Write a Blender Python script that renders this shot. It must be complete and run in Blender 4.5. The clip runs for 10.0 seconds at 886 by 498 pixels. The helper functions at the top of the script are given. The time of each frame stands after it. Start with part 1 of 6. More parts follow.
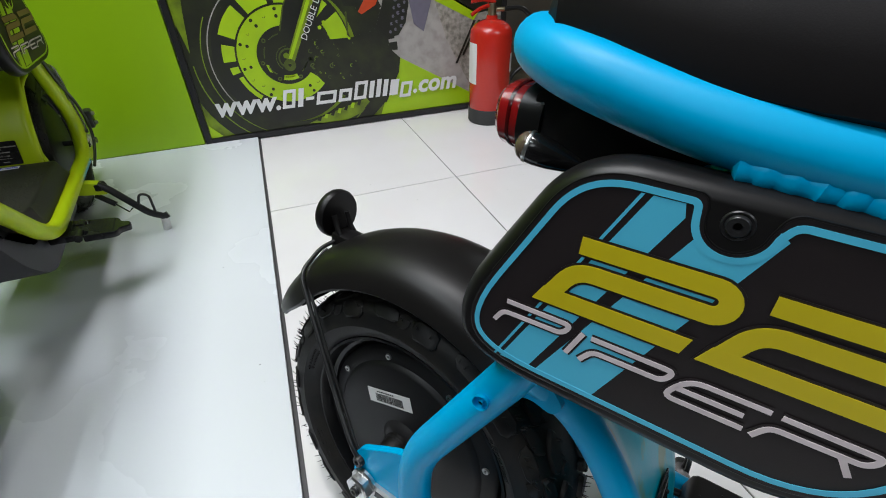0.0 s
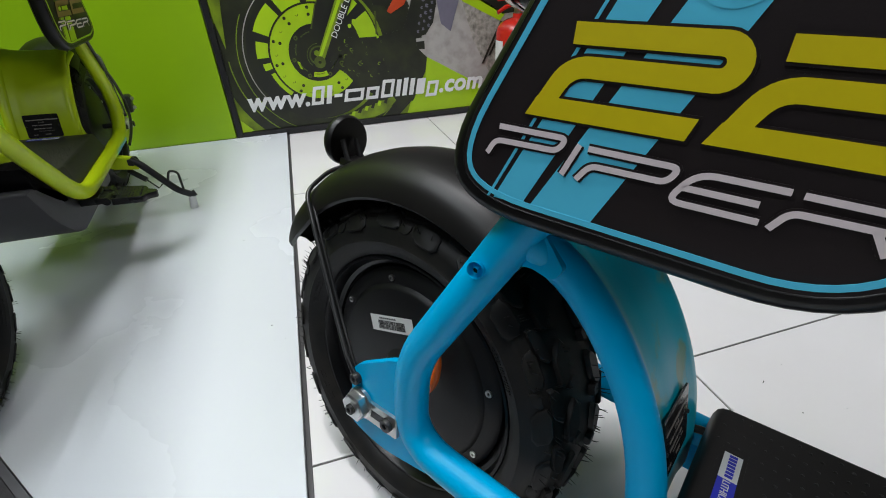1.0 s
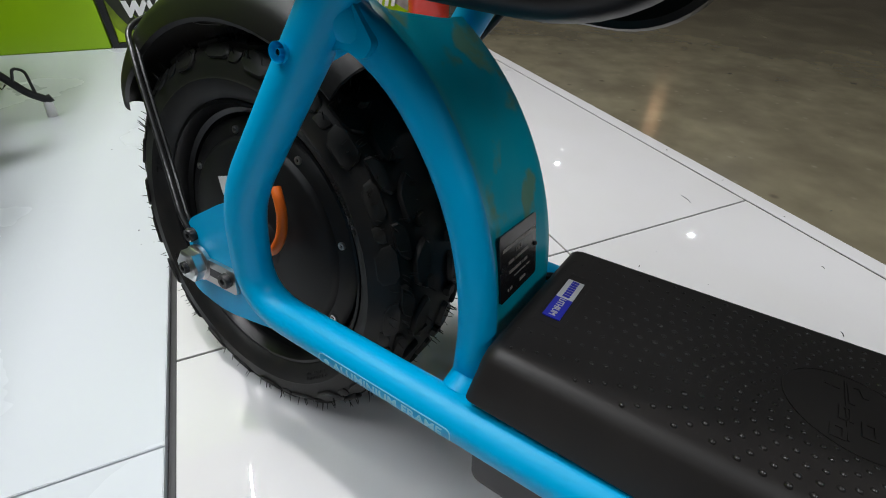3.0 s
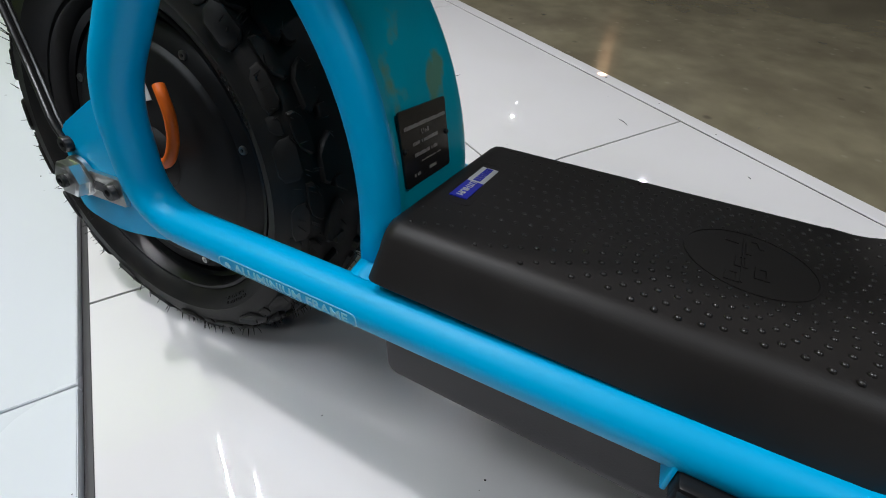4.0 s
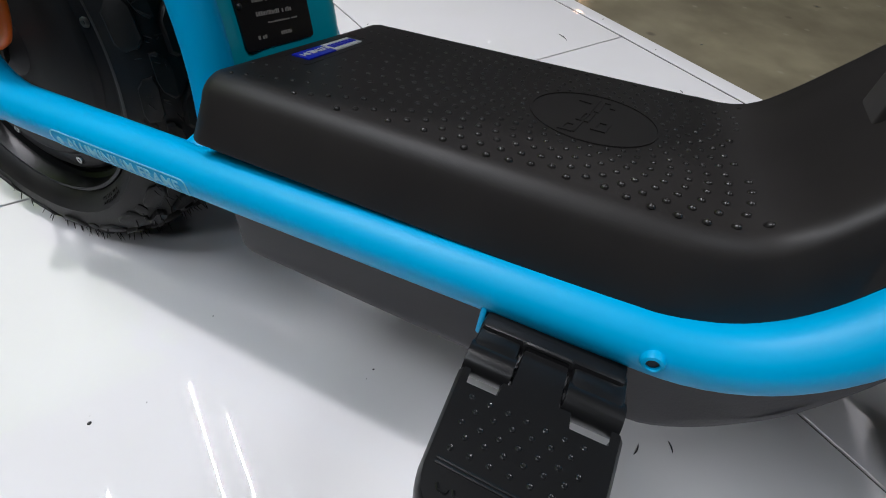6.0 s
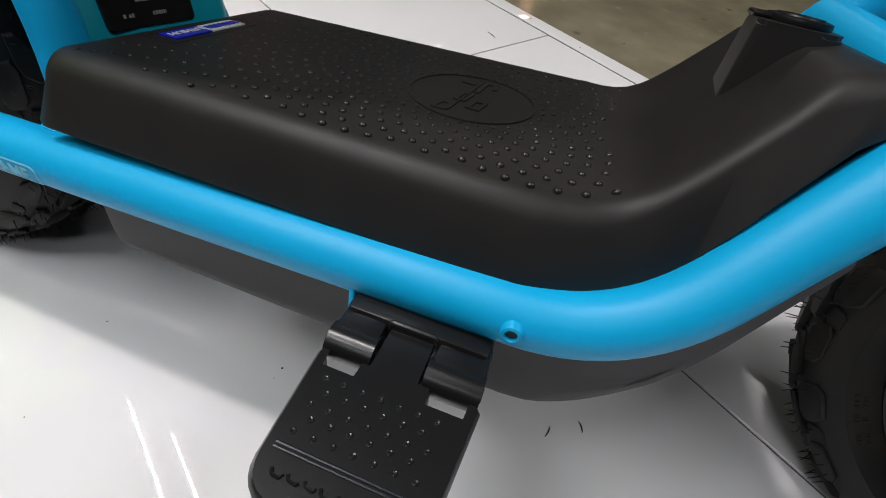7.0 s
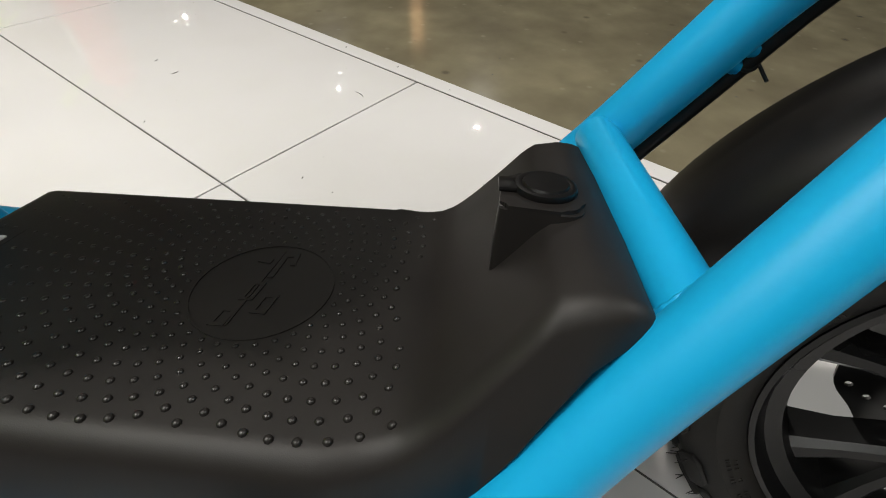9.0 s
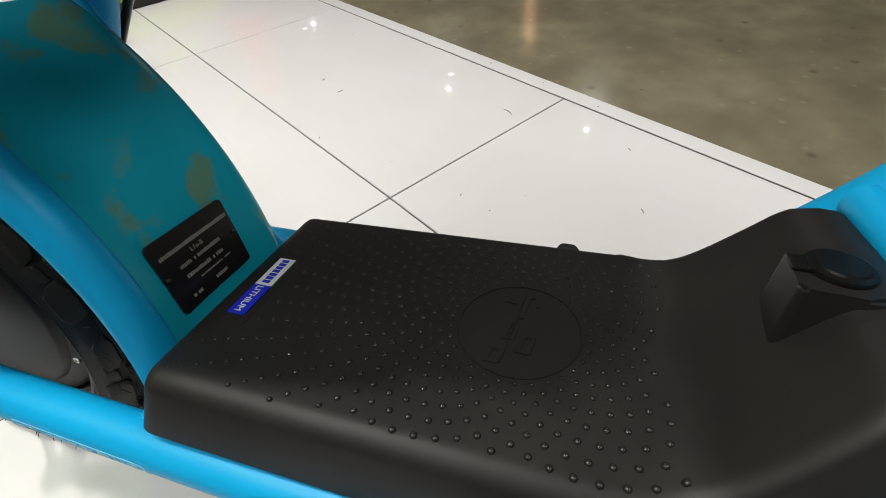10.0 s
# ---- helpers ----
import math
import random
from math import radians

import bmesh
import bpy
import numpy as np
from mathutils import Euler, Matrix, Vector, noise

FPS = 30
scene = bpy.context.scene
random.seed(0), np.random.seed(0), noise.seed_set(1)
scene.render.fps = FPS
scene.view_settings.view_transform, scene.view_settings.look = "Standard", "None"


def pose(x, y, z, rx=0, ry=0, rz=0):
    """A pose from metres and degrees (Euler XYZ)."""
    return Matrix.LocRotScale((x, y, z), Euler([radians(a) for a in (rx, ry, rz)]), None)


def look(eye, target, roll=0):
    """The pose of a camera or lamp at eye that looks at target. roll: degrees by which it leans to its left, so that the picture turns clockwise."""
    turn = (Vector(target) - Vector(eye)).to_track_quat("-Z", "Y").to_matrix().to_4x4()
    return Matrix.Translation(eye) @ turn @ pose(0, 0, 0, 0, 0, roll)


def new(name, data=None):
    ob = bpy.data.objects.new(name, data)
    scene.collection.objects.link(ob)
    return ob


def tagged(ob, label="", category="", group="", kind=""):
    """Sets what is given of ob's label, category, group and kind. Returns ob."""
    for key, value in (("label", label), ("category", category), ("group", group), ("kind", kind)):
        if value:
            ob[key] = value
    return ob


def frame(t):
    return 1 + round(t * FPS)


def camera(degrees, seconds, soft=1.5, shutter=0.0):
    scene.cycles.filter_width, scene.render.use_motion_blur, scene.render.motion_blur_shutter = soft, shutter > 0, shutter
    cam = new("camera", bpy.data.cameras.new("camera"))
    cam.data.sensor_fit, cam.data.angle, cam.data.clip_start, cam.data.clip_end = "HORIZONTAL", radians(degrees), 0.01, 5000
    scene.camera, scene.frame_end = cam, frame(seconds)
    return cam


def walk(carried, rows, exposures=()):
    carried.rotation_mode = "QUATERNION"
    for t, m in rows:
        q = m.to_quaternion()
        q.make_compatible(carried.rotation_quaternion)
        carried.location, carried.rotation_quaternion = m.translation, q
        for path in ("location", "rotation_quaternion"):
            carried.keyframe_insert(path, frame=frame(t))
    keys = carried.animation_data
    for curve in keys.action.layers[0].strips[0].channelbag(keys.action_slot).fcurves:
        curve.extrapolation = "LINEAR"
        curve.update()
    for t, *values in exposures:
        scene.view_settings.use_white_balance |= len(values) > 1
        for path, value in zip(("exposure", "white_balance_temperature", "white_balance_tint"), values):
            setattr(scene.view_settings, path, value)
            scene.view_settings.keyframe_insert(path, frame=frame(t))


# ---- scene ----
cam = camera(88.6, 10.0, 1.0)
PATH = [
    (0, (0.082, -0.26, 0.682), (0.64, 1.267, -0.483), -1.2),
    (0.5, (0.072, -0.288, 0.626), (0.572, 1.311, -0.467), -1.8),
    (1, (0.085, -0.314, 0.577), (0.55, 1.31, -0.495), -2.2),
    (1.5, (0.093, -0.324, 0.547), (0.569, 1.287, -0.537), -0.7),
    (2, (0.091, -0.346, 0.52), (0.603, 1.233, -0.596), 1.0),
    (2.5, (0.12, -0.357, 0.492), (0.734, 1.142, -0.682), 2.0),
    (2.7, (0.131, -0.363, 0.484), (0.786, 1.104, -0.706), 2.4),
    (3.8, (0.169, -0.395, 0.443), (0.922, 0.869, -0.912), 2.9),
    (4, (0.172, -0.409, 0.425), (0.962, 0.833, -0.928), 3.3),
    (4.5, (0.178, -0.435, 0.404), (1.002, 0.748, -0.983), 5.2),
    (5, (0.205, -0.447, 0.394), (1.022, 0.669, -1.05), 3.5),
    (5.2, (0.219, -0.452, 0.39), (1.013, 0.653, -1.076), 3.0),
    (6.3, (0.234, -0.493, 0.378), (1.045, 0.546, -1.113), 6.8),
    (6.5, (0.24, -0.502, 0.37), (1.085, 0.538, -1.114), 7.2),
    (7, (0.264, -0.51, 0.376), (1.211, 0.453, -1.099), 9.2),
    (7.5, (0.298, -0.511, 0.389), (1.357, 0.357, -1.069), 9.0),
    (8, (0.336, -0.506, 0.407), (1.477, 0.301, -1.023), 6.8),
    (8.5, (0.366, -0.509, 0.425), (1.544, 0.286, -0.982), 4.3),
    (9, (0.373, -0.505, 0.434), (1.496, 0.33, -0.995), 2.5),
    (9.5, (0.353, -0.475, 0.447), (1.301, 0.476, -1.035), -2.4),
    (10, (0.312, -0.437, 0.476), (1.15, 0.687, -0.95), -5.8),
]
EXPOSURES = [(0.0, -0.76, 6200, 9), (2.5, -0.82, 6300, 9), (4.0, -0.86, 6200, 10), (5.0, -0.92, 6100, 11), (6.5, -0.70, 6250, 12), (7.0, -0.69, 6500, 12), (7.5, -0.72, 6500, 10), (8.5, -0.62, 6900, 9), (9.0, -0.58, 6950, 8), (9.5, -0.56, 6850, 8), (10.0, -0.54, 6750, 8)]
walk(cam, [(t, look(eye, target, roll)) for t, eye, target, roll in PATH], EXPOSURES)

# ---------------------------------------------------------------- world and lamps
scene.view_settings.exposure = 0.0
world = bpy.data.worlds.new("hall_air")
scene.world = world
world.use_nodes = True
world.node_tree.nodes["Background"].inputs[0].default_value = (0.95, 0.95, 1.0, 1)
world.node_tree.nodes["Background"].inputs[1].default_value = 0.08


def area_lamp(name, x, y, z, sx, sy, watts, colour=(1.0, 0.985, 0.99)):
    d = bpy.data.lights.new(name, "AREA")
    d.shape, d.size, d.size_y, d.energy, d.color = "RECTANGLE", sx, sy, watts, colour
    ob = new(name, d)
    ob.matrix_world = pose(x, y, z)
    return ob


# two thin hanging runs: x, middle, length, height, watts
STRIPS = ((-0.303, 0.92, 0.96, 2.50, 18), (-0.158, 0.72, 0.66, 2.50, 13))
for x, y, ly, h, watts in STRIPS:
    area_lamp("strip_light_glow", x, y, h, 0.006, ly, watts, (1.0, 0.98, 0.97))
# one compact floodlight over the stand, its deep podium-side flap added to cut light
FLOOD = (0.03, 0.36, 2.965)
area_lamp("flood_light_glow", *FLOOD, 0.022, 0.18, 50, (1.0, 0.965, 0.95))
# two unseen strips added as bluish fill for podium and wall
FILL_STRIPS = ((-1.0, 0.35, 1.70), (-1.3, 0.35, 1.70))
for x, y, ly in FILL_STRIPS:
    area_lamp("fill_strip_glow", x, y, 2.975, 0.009, ly, 34, (0.94, 0.975, 1.0))
SPOTS = ((5.18, 5.37), (4.77, 4.95), (4.58, 9.43), (4.82, 9.50), (4.64, 9.12), (5.25, 2.62))
for x, y in SPOTS[1::2]:
    area_lamp("spot_glow", x, y, 2.965, 0.05, 0.05, 26)
# unseen wide panels added to fill the near side and the floor
FILL_PANELS = ((1.5, -2.0, 58), (-2.2, -1.3, 24))
for x, y, watts in FILL_PANELS:
    area_lamp("fill_panel_glow", x, y, 2.96, 1.6, 0.6, watts, (0.955, 0.985, 1.0))


WARM_SPOTS = ((7.5, 5.65), (8.4, 6.45))
for x, y in WARM_SPOTS:
    area_lamp("warm_spot_glow", x, y, 2.965, 0.14, 0.14, 3, (1.0, 0.58, 0.30))


# ---------------------------------------------------------------- materials
def material(name, colour, rough=0.5, metal=0.0, spread=0.08, grain=40.0, bump=0.05, bump_scale=300.0, coat=0.0, spec=0.5, stain=None, stain_scale=3.0, stain_amount=0.0, stain_range=(0.45, 0.75), emit=0.0):
    m = bpy.data.materials.new(name)
    m.use_nodes = True
    nt = m.node_tree
    b = nt.nodes["Principled BSDF"]
    b.inputs["Metallic"].default_value = metal
    b.inputs["Coat Weight"].default_value = coat
    b.inputs["Coat Roughness"].default_value = 0.15
    b.inputs["Specular IOR Level"].default_value = spec
    co = nt.nodes.new("ShaderNodeTexCoord")
    n1 = nt.nodes.new("ShaderNodeTexNoise")
    n1.inputs["Scale"].default_value, n1.inputs["Detail"].default_value = grain, 6
    nt.links.new(co.outputs["Object"], n1.inputs["Vector"])
    mix = nt.nodes.new("ShaderNodeMix")
    mix.data_type = "RGBA"
    mix.inputs[6].default_value = (*[c * (1 - spread) for c in colour], 1)
    mix.inputs[7].default_value = (*[min(1, c * (1 + spread)) for c in colour], 1)
    nt.links.new(n1.outputs["Fac"], mix.inputs[0])
    out = mix.outputs[2]
    n2 = nt.nodes.new("ShaderNodeTexNoise")
    n2.inputs["Scale"].default_value, n2.inputs["Detail"].default_value = stain_scale, 5
    nt.links.new(co.outputs["Object"], n2.inputs["Vector"])
    if stain:
        ramp = nt.nodes.new("ShaderNodeMapRange")
        ramp.inputs[1].default_value, ramp.inputs[2].default_value = stain_range
        ramp.inputs[4].default_value = stain_amount
        nt.links.new(n2.outputs["Fac"], ramp.inputs[0])
        mx = nt.nodes.new("ShaderNodeMix")
        mx.data_type = "RGBA"
        mx.inputs[7].default_value = (*stain, 1)
        nt.links.new(ramp.outputs[0], mx.inputs[0])
        nt.links.new(out, mx.inputs[6])
        out = mx.outputs[2]
    nt.links.new(out, b.inputs["Base Color"])
    rr = nt.nodes.new("ShaderNodeMapRange")
    rr.inputs[3].default_value, rr.inputs[4].default_value = max(0.01, rough * 0.8), min(1, rough * 1.2)
    nt.links.new(n2.outputs["Fac"], rr.inputs[0])
    nt.links.new(rr.outputs[0], b.inputs["Roughness"])
    if bump:
        n3 = nt.nodes.new("ShaderNodeTexNoise")
        n3.inputs["Scale"].default_value, n3.inputs["Detail"].default_value = bump_scale, 3
        nt.links.new(co.outputs["Object"], n3.inputs["Vector"])
        bp = nt.nodes.new("ShaderNodeBump")
        bp.inputs["Strength"].default_value, bp.inputs["Distance"].default_value = bump, 0.002
        nt.links.new(n3.outputs["Fac"], bp.inputs["Height"])
        nt.links.new(bp.outputs[0], b.inputs["Normal"])
    if emit:
        b.inputs["Emission Color"].default_value = (*colour, 1)
        b.inputs["Emission Strength"].default_value = emit
    return m


def flecks(m, colour, scale, size, amount):
    """Small scattered spots of another colour over a material's own."""
    nt = m.node_tree
    b = nt.nodes["Principled BSDF"]
    own = b.inputs["Base Color"].links[0].from_socket
    co = nt.nodes.new("ShaderNodeTexCoord")
    cells = nt.nodes.new("ShaderNodeTexVoronoi")
    cells.inputs["Scale"].default_value, cells.inputs["Randomness"].default_value = scale, 1.0
    nt.links.new(co.outputs["Object"], cells.inputs["Vector"])
    near = nt.nodes.new("ShaderNodeMapRange")
    near.inputs[1].default_value, near.inputs[2].default_value = size, size * 3.2
    near.inputs[3].default_value, near.inputs[4].default_value = amount, 0.0
    nt.links.new(cells.outputs["Distance"], near.inputs[0])
    mx = nt.nodes.new("ShaderNodeMix")
    mx.data_type = "RGBA"
    mx.inputs[7].default_value = (*colour, 1)
    nt.links.new(near.outputs[0], mx.inputs[0])
    nt.links.new(own, mx.inputs[6])
    nt.links.new(mx.outputs[2], b.inputs["Base Color"])


BLUE = material("satin_blue_paint", (0.0, 0.375, 0.70), 0.42, spread=0.05, grain=9, bump=0.018, bump_scale=900, spec=0.28)
# same blue, tinted duller to carry the sheet's shade and reflections, with olive stains
BLUE_SHADED_STAINED = material("shaded_stained_blue_paint", (0.004, 0.375, 0.49), 0.30, spread=0.06, grain=9, bump=0.05, bump_scale=700, spec=0.4, stain=(0.20, 0.24, 0.03), stain_scale=24, stain_amount=0.62, stain_range=(0.565, 0.64))
PEDAL = material("smooth_black_pedal_metal", (0.0085, 0.0085, 0.0090), 0.27, spread=0.2, grain=30, bump=0.03, bump_scale=500, spec=0.45)
LIME = material("satin_lime_paint", (0.46, 0.60, 0.0), 0.38, spread=0.04, grain=12, bump=0.03, bump_scale=500)
BLACK = material("matt_black_plastic", (0.0065, 0.006, 0.006), 0.38, spread=0.3, grain=60, bump=0.035, bump_scale=1500, spec=0.30)
GUARD = material("satin_black_plastic", (0.0085, 0.0078, 0.0074), 0.40, spread=0.25, grain=25, bump=0.03, bump_scale=1300, spec=0.26)
DECK = material("black_rubber_cover", (0.0150, 0.0130, 0.0122), 0.50, spread=0.3, grain=30, bump=0.04, bump_scale=1900, spec=0.31, stain=(0.026, 0.0230, 0.0205), stain_scale=9, stain_amount=0.55)
GRIP = material("worn_rubber_dots", (0.0175, 0.0155, 0.0145), 0.33, spread=0.3, grain=200, bump=0.02, bump_scale=1500)
GREYBOX = material("dark_grey_plastic", (0.042, 0.040, 0.044), 0.55, spread=0.12, grain=30, bump=0.1, bump_scale=800)
RUBBER = material("tyre_rubber", (0.0110, 0.0108, 0.0106), 0.52, spread=0.4, grain=45, bump=0.10, bump_scale=900, spec=0.22, stain=(0.024, 0.020, 0.015), stain_scale=22, stain_amount=0.55)
HUB = material("black_hub_paint", (0.005, 0.005, 0.0055), 0.30, spec=0.22, spread=0.15, grain=30, bump=0.015, bump_scale=600)
HUBCAP = material("matt_black_motor_cover", (0.0115, 0.0112, 0.0115), 0.46, spec=0.25, spread=0.2, grain=35, bump=0.04, bump_scale=1600)
ALLOY = material("black_alloy", (0.007, 0.007, 0.0072), 0.28, spec=0.3, spread=0.15, grain=30, bump=0.012, bump_scale=500)
STEEL = material("zinc_steel", (0.62, 0.62, 0.6), 0.3, 1.0, spread=0.12, grain=120, bump=0.1, bump_scale=700)
CHROME = material("bright_plated_steel", (0.80, 0.80, 0.79), 0.30, 1.0, spread=0.06, grain=80, bump=0.02, bump_scale=400)
DISC = material("dark_disc_steel", (0.09, 0.09, 0.09), 0.34, 0.9, spread=0.15, grain=90, bump=0.05, bump_scale=800)
DARKSTEEL = material("black_steel", (0.02, 0.02, 0.021), 0.35, 0.3, spread=0.2, grain=80, bump=0.08, bump_scale=600)
ORANGE = material("orange_cable", (0.75, 0.14, 0.01), 0.45, spread=0.06, bump=0.03)
CABLE = material("black_cable", (0.012, 0.012, 0.012), 0.32, spread=0.1, bump=0.04)
WHITE_LABEL = material("white_sticker", (0.72, 0.72, 0.7), 0.45, spread=0.03, bump=0.02)
INK = material("black_ink", (0.012, 0.011, 0.011), 0.5, spread=0.1, bump=0)
BLUE_LABEL = material("blue_sticker", (0.01, 0.02, 0.48), 0.4, spread=0.04, bump=0)
PALE_INK = material("pale_lettering", (0.66, 0.58, 0.6), 0.5, spread=0.03, bump=0)
PALE_BLUE = material("pale_tube_lettering", (0.20, 0.60, 0.77), 0.45, spread=0.05, bump=0)
PANEL_BLACK = material("black_printed_film", (0.0165, 0.0125, 0.0132), 0.40, spec=0.30, spread=0.15, bump=0.04, bump_scale=900)
PANEL_BLUE = material("light_blue_print", (0.09, 0.52, 0.75), 0.42, spread=0.03, bump=0)
PANEL_YELLOW = material("yellow_print", (0.58, 0.48, 0.0), 0.42, spread=0.03, bump=0)
PANEL_BROWN = material("brown_print", (0.20, 0.12, 0.04), 0.42, spread=0.03, bump=0)
SEAT = material("black_leatherette", (0.0065, 0.0052, 0.0055), 0.62, spread=0.25, grain=14, bump=0.05, bump_scale=1400, spec=0.16)
RED_LENS = material("red_lamp_lens", (0.26, 0.008, 0.008), 0.08, spread=0.05, bump=0, coat=0.6)
RED_DARK = material("dark_red_lens", (0.06, 0.003, 0.003), 0.12, spread=0.05, bump=0)
GLOSS_BLACK = material("gloss_black_plastic", (0.008, 0.008, 0.008), 0.16, spread=0.2, bump=0.01, bump_scale=400)
AMBER_LENS = material("clear_amber_lens", (0.10, 0.075, 0.05), 0.12, spread=0.05, bump=0)
TAG = material("black_name_plate", (0.012, 0.011, 0.012), 0.25, spread=0.15, bump=0.02)
TAG_INK = material("etched_grey_letters", (0.30, 0.27, 0.24), 0.4, spread=0.1, bump=0)
TILE = material("white_gloss_tile", (0.79, 0.767, 0.775), 0.015, spread=0.02, grain=4, bump=0.004, bump_scale=14, stain=(0.74, 0.715, 0.69), stain_scale=5, stain_amount=0.4)
PODIUM = material("white_laminate_board", (0.71, 0.735, 0.775), 0.27, spread=0.02, grain=5, bump=0.02, bump_scale=120, stain=(0.70, 0.69, 0.67), stain_scale=2.2, stain_amount=0.03)
GROUT = material("dark_joint_line", (0.09, 0.085, 0.08), 0.7, spread=0.25, grain=60, bump=0.2)
ALU_TRIM = material("grey_edge_trim", (0.16, 0.16, 0.17), 0.45, 0.2, spread=0.12, bump=0.05)
CARPET = material("grey_carpet", (0.07, 0.066, 0.07), 0.9, spread=0.3, grain=90, bump=0.5, bump_scale=400)
JOINT_STRIP = material("dark_grey_joint_strip", (0.060, 0.057, 0.060), 0.55, spread=0.2, grain=30, bump=0.05, bump_scale=400)
CONCRETE = material("polished_concrete", (0.235, 0.205, 0.135), 0.15, spread=0.42, grain=11, bump=0.022, bump_scale=34, stain=(0.135, 0.115, 0.078), stain_scale=3.6, stain_amount=0.75, stain_range=(0.40, 0.70))
flecks(CONCRETE, (0.36, 0.33, 0.25), 17, 0.045, 0.35)
flecks(CONCRETE, (0.07, 0.06, 0.045), 9, 0.035, 0.6)
GREENWALL = material("lime_wall_panel", (0.30, 0.52, 0.004), 0.32, spread=0.03, grain=3, bump=0.015, bump_scale=60)
POSTER_DARK = material("print_near_black", (0.014, 0.015, 0.011), 0.35, spread=0.35, grain=14, bump=0, stain=(0.030, 0.036, 0.008), stain_scale=8, stain_amount=0.4)
POSTER_TYRE = material("print_dark_olive", (0.016, 0.018, 0.010), 0.35, spread=0.5, grain=30, bump=0, stain=(0.042, 0.052, 0.012), stain_scale=13, stain_amount=0.55)
POSTER_SHINE = material("print_moss_shine", (0.085, 0.115, 0.018), 0.35, spread=0.5, grain=24, bump=0, stain=(0.02, 0.024, 0.010), stain_scale=18, stain_amount=0.8)
POSTER_LIME = material("print_lime", (0.38, 0.60, 0.005), 0.35, spread=0.12, grain=10, bump=0, stain=(0.22, 0.34, 0.01), stain_scale=7, stain_amount=0.4)
POSTER_OLIVE = material("print_olive_lime", (0.20, 0.30, 0.01), 0.35, spread=0.4, grain=40, bump=0, stain=(0.05, 0.06, 0.01), stain_scale=20, stain_amount=0.9)
POSTER_GREY = material("print_light_grey", (0.40, 0.38, 0.36), 0.35, spread=0.15, grain=15, bump=0, stain=(0.22, 0.2, 0.18), stain_scale=22, stain_amount=0.7)
POSTER_ROCK = material("print_gravel_grey", (0.36, 0.34, 0.30), 0.35, spread=0.6, grain=70, bump=0, stain=(0.08, 0.08, 0.06), stain_scale=45, stain_amount=0.9)
POSTER_MAUVE = material("print_grey_mauve", (0.16, 0.15, 0.20), 0.35, spread=0.15, bump=0)
POSTER_RED = material("print_orange_red", (0.50, 0.06, 0.015), 0.35, spread=0.2, bump=0)
POSTER_WHITE = material("print_white_letters", (0.74, 0.74, 0.74), 0.35, spread=0.03, bump=0)
EXT_RED = material("red_enamel", (0.50, 0.022, 0.012), 0.25, spread=0.05, grain=10, bump=0.02, bump_scale=60, coat=0.4)
EXT_BASE = material("dark_grey_rubber_foot", (0.035, 0.035, 0.035), 0.6, spread=0.15, bump=0.1)
BRASS = material("dull_brass", (0.45, 0.38, 0.25), 0.35, 1.0, spread=0.15, bump=0.05)
HALLWALL = material("hall_wall_paint", (0.42, 0.42, 0.43), 0.8, spread=0.08, grain=2, bump=0.05)
CEILING = material("hall_ceiling_paint", (0.30, 0.31, 0.33), 0.85, spread=0.1, grain=2, bump=0.05)
LAMP_GLOW = material("lamp_diffuser", (1.0, 0.98, 0.95), 0.4, spread=0.0, bump=0, emit=16.0)
LAMP_BODY = material("lamp_housing_white", (0.6, 0.6, 0.6), 0.5, spread=0.05, bump=0.02)


# ---------------------------------------------------------------- mesh helpers
def V(*a):
    return Vector(a)


def part(name, bm, mat, parent=None, label="", smooth=True):
    me = bpy.data.meshes.new(name)
    bmesh.ops.recalc_face_normals(bm, faces=bm.faces[:])
    bm.to_mesh(me)
    bm.free()
    me.materials.append(mat)
    if smooth:
        me.polygons.foreach_set("use_smooth", [True] * len(me.polygons))
        me.set_sharp_from_angle(angle=radians(38))
    ob = new(name, me)
    ob.parent = parent
    if label:
        tagged(ob, label)
    return ob


def thing(name, m, label, category, group="", kind=""):
    ob = new(name)
    ob.empty_display_size = 0.05
    ob.matrix_world = m
    return tagged(ob, label, category, group, kind)


def rounded(pts, r, seg=6):
    """A polyline with its inner corners rounded off; r: one reach, or one for each corner."""
    pts = [Vector(p) for p in pts]
    out = [pts[0]]
    for i in range(1, len(pts) - 1):
        a, b, c = pts[i - 1], pts[i], pts[i + 1]
        ri = r[i - 1] if isinstance(r, (list, tuple)) else r
        k = min(ri, (a - b).length * 0.48, (c - b).length * 0.48)
        p, q = b + (a - b).normalized() * k, b + (c - b).normalized() * k
        for s in range(seg + 1):
            t = s / seg
            out.append(p * (1 - t) ** 2 + b * 2 * t * (1 - t) + q * t * t)
    out.append(pts[-1])
    return out


def loop_rounded(pts, r, seg=6):
    """A closed outline with rounded corners."""
    pts = [Vector(p) for p in pts]
    out, n = [], len(pts)
    for i in range(n):
        a, b, c = pts[i - 1], pts[i], pts[(i + 1) % n]
        ri = r[i] if isinstance(r, (list, tuple)) else r
        k = min(ri, (a - b).length * 0.48, (c - b).length * 0.48)
        p, q = b + (a - b).normalized() * k, b + (c - b).normalized() * k
        for s in range(seg + 1):
            t = s / seg
            out.append(p * (1 - t) ** 2 + b * 2 * t * (1 - t) + q * t * t)
    return out


